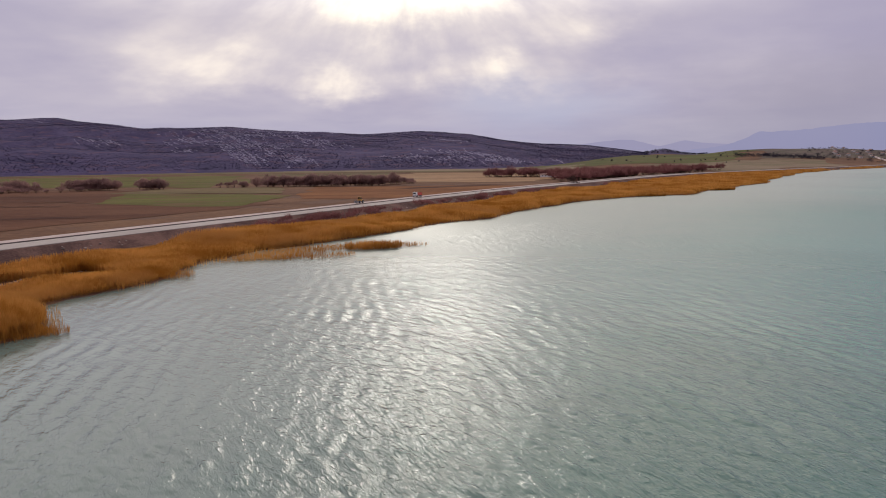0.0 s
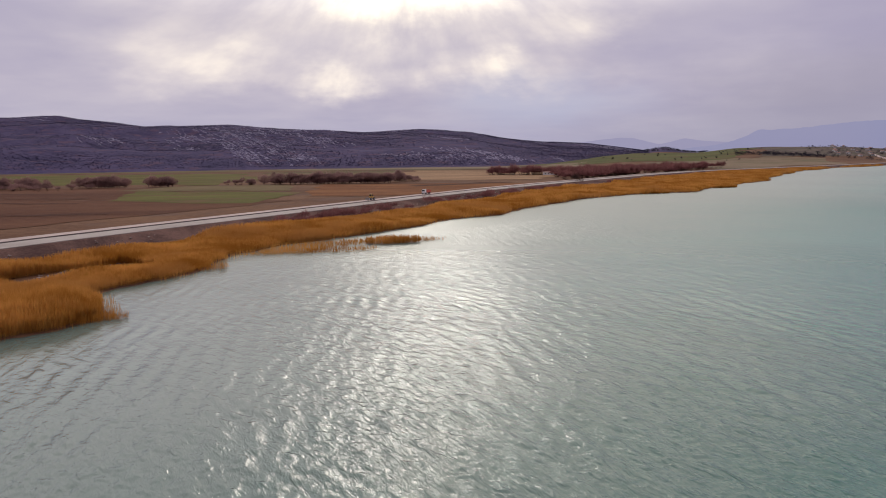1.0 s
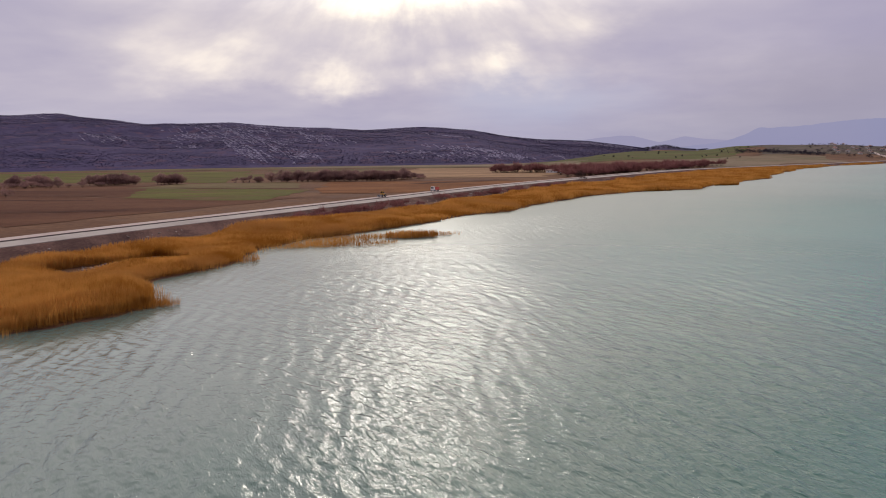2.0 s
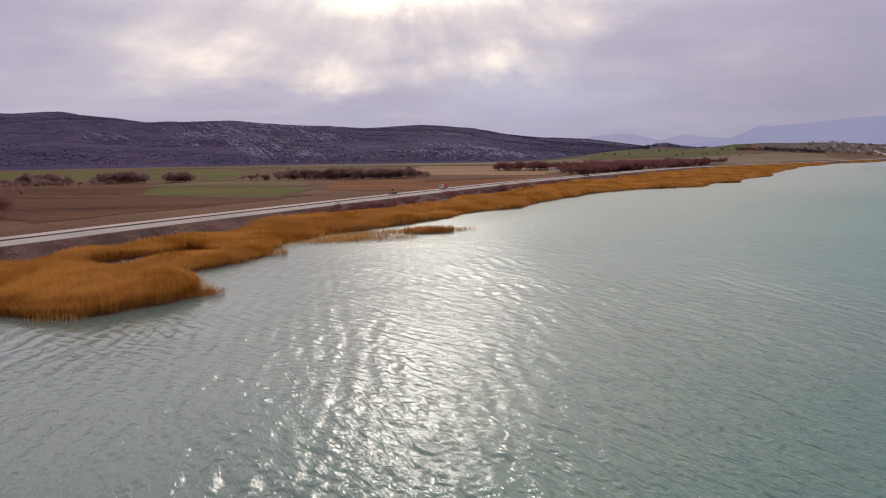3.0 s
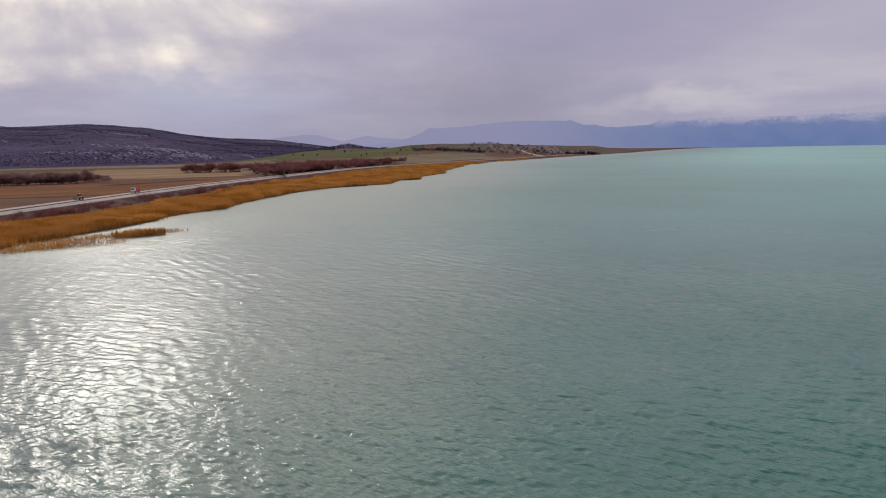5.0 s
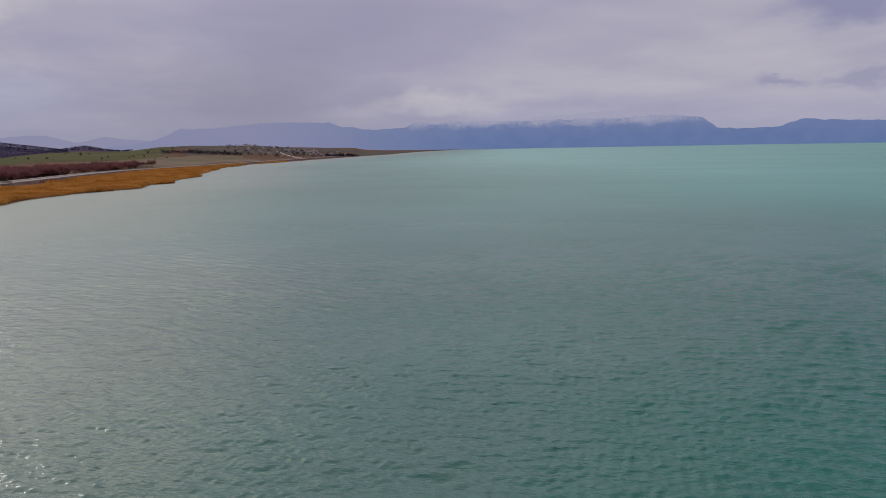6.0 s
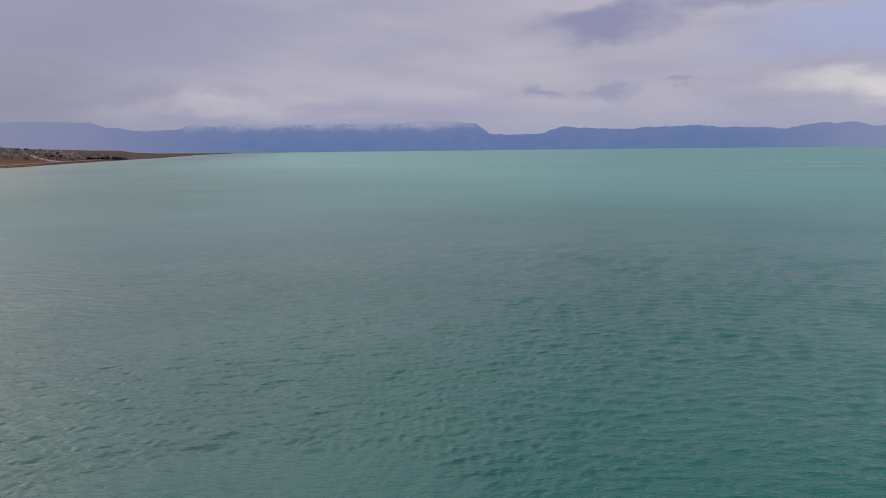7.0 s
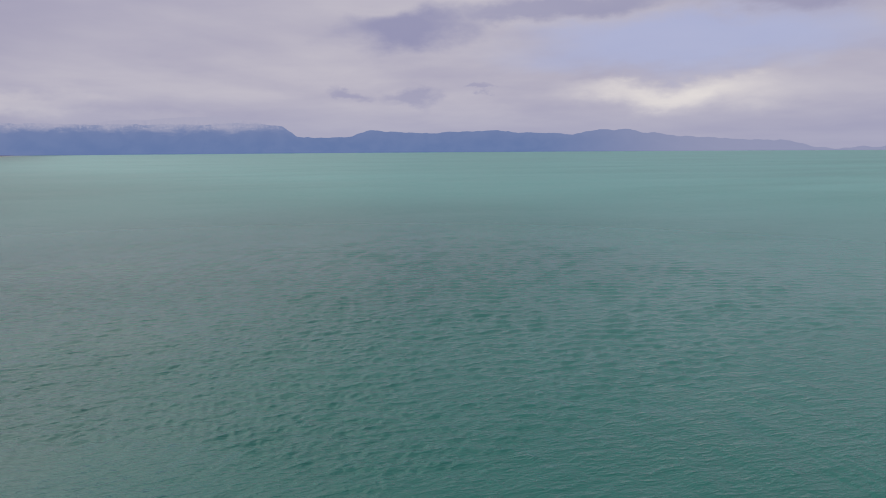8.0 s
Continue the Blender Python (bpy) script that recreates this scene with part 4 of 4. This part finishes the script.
    grove = [evergreen(200 + k, 7.0, 7.0, "dark tree in a grove by the shore road", "grove trees") for k in range(3)]
    plant_out(grove, np.vstack([polar(35.2, 37.9, 1600, 1700, 44), polar(32.5, 34.5, 1750, 1850, 10)]), rng, 0.6, 1.1)
    woodland(np.vstack([polar(22.6, 28.6, 1480, 1590, 170), polar(27, 37, 1500, 2100, 170)]), 5.0, 6.5, "dark thickets scattered below the village", rng)


def house(seed, label):
    rng = np.random.default_rng(seed)
    top = new("house")
    lx, ly, h = rng.uniform(6, 9), rng.uniform(5, 7), rng.uniform(2.8, 4.2)
    part("wall", box(bmesh.new(), lx, ly, h + 1, 0, 0, -1), M_WALL, top)
    bm = bmesh.new()
    e, r = 0.6, 1.9
    a = [bm.verts.new(c) for c in ((-lx / 2 - e, -ly / 2 - e, h), (lx / 2 + e, -ly / 2 - e, h), (lx / 2 + e, ly / 2 + e, h), (-lx / 2 - e, ly / 2 + e, h), (-lx / 2 + 1.5, 0, h + r), (lx / 2 - 1.5, 0, h + r))]
    for f in ((0, 1, 5, 4), (2, 3, 4, 5), (1, 2, 5), (3, 0, 4), (3, 2, 1, 0)):
        bm.faces.new([a[i] for i in f])
    part("roof", bm, M_TILE, top)
    part("door", box(bmesh.new(), 1.0, 0.12, 2.1, 0.6, -ly / 2 - 0.03, 0), M_BARK, top)
    for x in (-lx * 0.3, lx * 0.3):
        part("window", box(bmesh.new(), 1.2, 0.12, 1.2, x, -ly / 2 - 0.03, 1.0), M_GLASS, top)
    return tagged(top, label, "house", "village houses")


def make_village():
    rng = np.random.default_rng(31)
    kinds = [house(300 + k, "small pale plastered village house with a clay roof") for k in range(4)]
    a, d = np.radians(rng.uniform(28.8, 37.0, 44)), rng.uniform(1650, 2150, 44)
    spots = np.stack([d * np.sin(a), d * np.cos(a)], 1)
    for k, ((x, y), z) in enumerate(zip(spots, ground_z(spots[:, 0], spots[:, 1]))):
        m = pose(x, y, z, 0, 0, rng.uniform(0, 360))
        if k < 4:
            kinds[k].matrix_basis = m
        else:
            copy_thing(kinds[k % 4], m)


def farm_shed():
    """A long low shed with a shallow roof, half hidden by the thicket."""
    top = new("shed")
    part("wall", box(bmesh.new(), 17, 6, 3.2, 0, 0, -0.4), M_WHITE, top, "whitewashed wall")
    bm = bmesh.new()
    a = [bm.verts.new(c) for c in ((-9, -3.5, 2.75), (9, -3.5, 2.75), (9, 3.5, 2.75), (-9, 3.5, 2.75), (-9, 0, 3.9), (9, 0, 3.9))]
    for f in ((0, 1, 5, 4), (2, 3, 4, 5), (1, 2, 5), (3, 0, 4), (3, 2, 1, 0)):
        bm.faces.new([a[i] for i in f])
    part("roof", bm, M_TILE, top)
    part("door", box(bmesh.new(), 2.4, 0.12, 2.3, 4.0, -3.03, 0), M_BARK, top)
    for x in (-6.0, -3.0, 0.0):
        part("window", box(bmesh.new(), 1.2, 0.12, 0.8, x, -3.03, 1.2), M_GLASS, top)
    return tagged(top, "long low whitewashed farm shed beside a red thicket", "shed")


make_plants()
make_village()
shed = farm_shed()
shed.matrix_basis = pose(104, 690, float(ground_z(104, 690)[0]), 0, 0, -8)


# ---- vehicles on the road ----
def wheel(name, parent, x, y, r, w):
    bm = bmesh.new()
    tube(bm, (x, y - w / 2, r), (x, y + w / 2, r), r, r, 20)
    bmesh.ops.bevel(bm, geom=[e for e in bm.edges if len(e.link_faces) == 2 and e.calc_face_angle() > 1.2], offset=0.05, segments=2, affect="EDGES")
    tyre = part(name, bm, M_TYRE, parent)
    bm = bmesh.new()
    tube(bm, (x, y - w / 2 - 0.02, r), (x, y + w / 2 + 0.02, r), r * 0.55, r * 0.55, 14)
    part("rim", bm, M_STEEL, tyre)


def truck():
    top = new("truck")
    part("chassis", box(bmesh.new(), 6.4, 0.9, 0.25, 0, 0, 0.62, 0.03), M_STEEL, top)
    cab = part("cab", box(bmesh.new(), 1.7, 2.2, 1.9, 2.3, 0, 0.75, 0.12, 0.92), M_WHITE, top, "white cab")
    part("windscreen", box(bmesh.new(), 0.06, 1.7, 0.75, 3.11, 0, 1.65), M_GLASS, cab)
    part("bumper", box(bmesh.new(), 0.2, 2.2, 0.35, 3.2, 0, 0.5, 0.05), M_STEEL, top)
    for y in (-0.8, 0.8):
        part("headlight", box(bmesh.new(), 0.06, 0.35, 0.2, 3.18, y, 0.95, 0.02), M_WHITE, top)
    bed = bmesh.new()
    box(bed, 4.4, 2.3, 0.15, -0.9, 0, 0.9)
    for y in (-1.12, 1.12):
        box(bed, 4.4, 0.08, 1.2, -0.9, y, 1.05)
    for x in (-3.06, 1.26):
        box(bed, 0.08, 2.16, 1.2, x, 0, 1.05)
    part("cargo_bed", bed, M_REDPAINT, top, "red painted cargo bed")
    for x in (2.2, -1.2, -2.4):
        for y in (-1.0, 1.0):
            wheel("wheel", top, x, y, 0.5, 0.32)
    return tagged(top, "small truck with white cab and red cargo bed", "truck")


def loader():
    top = new("loader")
    part("body", box(bmesh.new(), 3.2, 1.5, 0.9, -0.6, 0, 0.9, 0.1, 0.94), M_YELLOW, top)
    cab = part("cab", box(bmesh.new(), 1.4, 1.35, 1.35, -0.3, 0, 1.8, 0.06, 0.9), M_YELLOW, top)
    for y in (-0.68, 0.68):
        part("window", box(bmesh.new(), 1.0, 0.05, 0.75, -0.3, y, 2.15), M_GLASS, cab)
    part("windscreen", box(bmesh.new(), 0.05, 1.0, 0.75, 0.40, 0, 2.15), M_GLASS, cab)
    for y in (-0.45, 0.45):
        bm = bmesh.new()
        tube(bm, (0.6, y, 1.5), (2.3, y, 0.9), 0.12, 0.10, 8)
        part("arm", bm, M_YELLOW, top)
    bm = bmesh.new()
    box(bm, 0.08, 2.2, 0.9, 2.2, 0, 0.45)
    box(bm, 0.9, 2.2, 0.08, 2.65, 0, 0.45)
    for y in (-1.08, 1.08):
        box(bm, 0.85, 0.06, 0.6, 2.62, y, 0.5)
    part("bucket", bm, M_STEEL, top)
    part("exhaust", tube(bmesh.new(), (-1.5, 0.3, 1.75), (-1.5, 0.3, 2.5), 0.06, 0.05, 8), M_STEEL, top)
    for x in (1.0, -1.4):
        for y in (-0.95, 0.95):
            wheel("wheel", top, x, y, 0.7, 0.45)
    return tagged(top, "yellow wheel loader driving along the road", "loader")


def road_place(x, y, off, lift):
    i = int(np.argmin(np.hypot(road_line[:, 0] - x, road_line[:, 1] - y)))
    way = road_line[i + 1] - road_line[i]
    way = way / np.linalg.norm(way)
    base = float(np.maximum(ground_z(road_line[i - 6:i + 7, 0], road_line[i - 6:i + 7, 1]), 1.15).mean())
    px, py = road_line[i] + np.array([way[1], -way[0]]) * off
    return px, py, base + lift, math.degrees(math.atan2(way[1], way[0]))


x, y, z, turn = road_place(-36, 284, -5.0, 1.55)
loader().matrix_basis = pose(x, y, z, 0, 0, turn + 180) @ Matrix.Diagonal((0.85, 0.85, 0.8, 1))
x, y, z, turn = road_place(-14, 324, -5.0, 1.55)
truck().matrix_basis = pose(x, y, z, 0, 0, turn + 180) @ Matrix.Diagonal((0.85, 0.85, 0.85, 1))
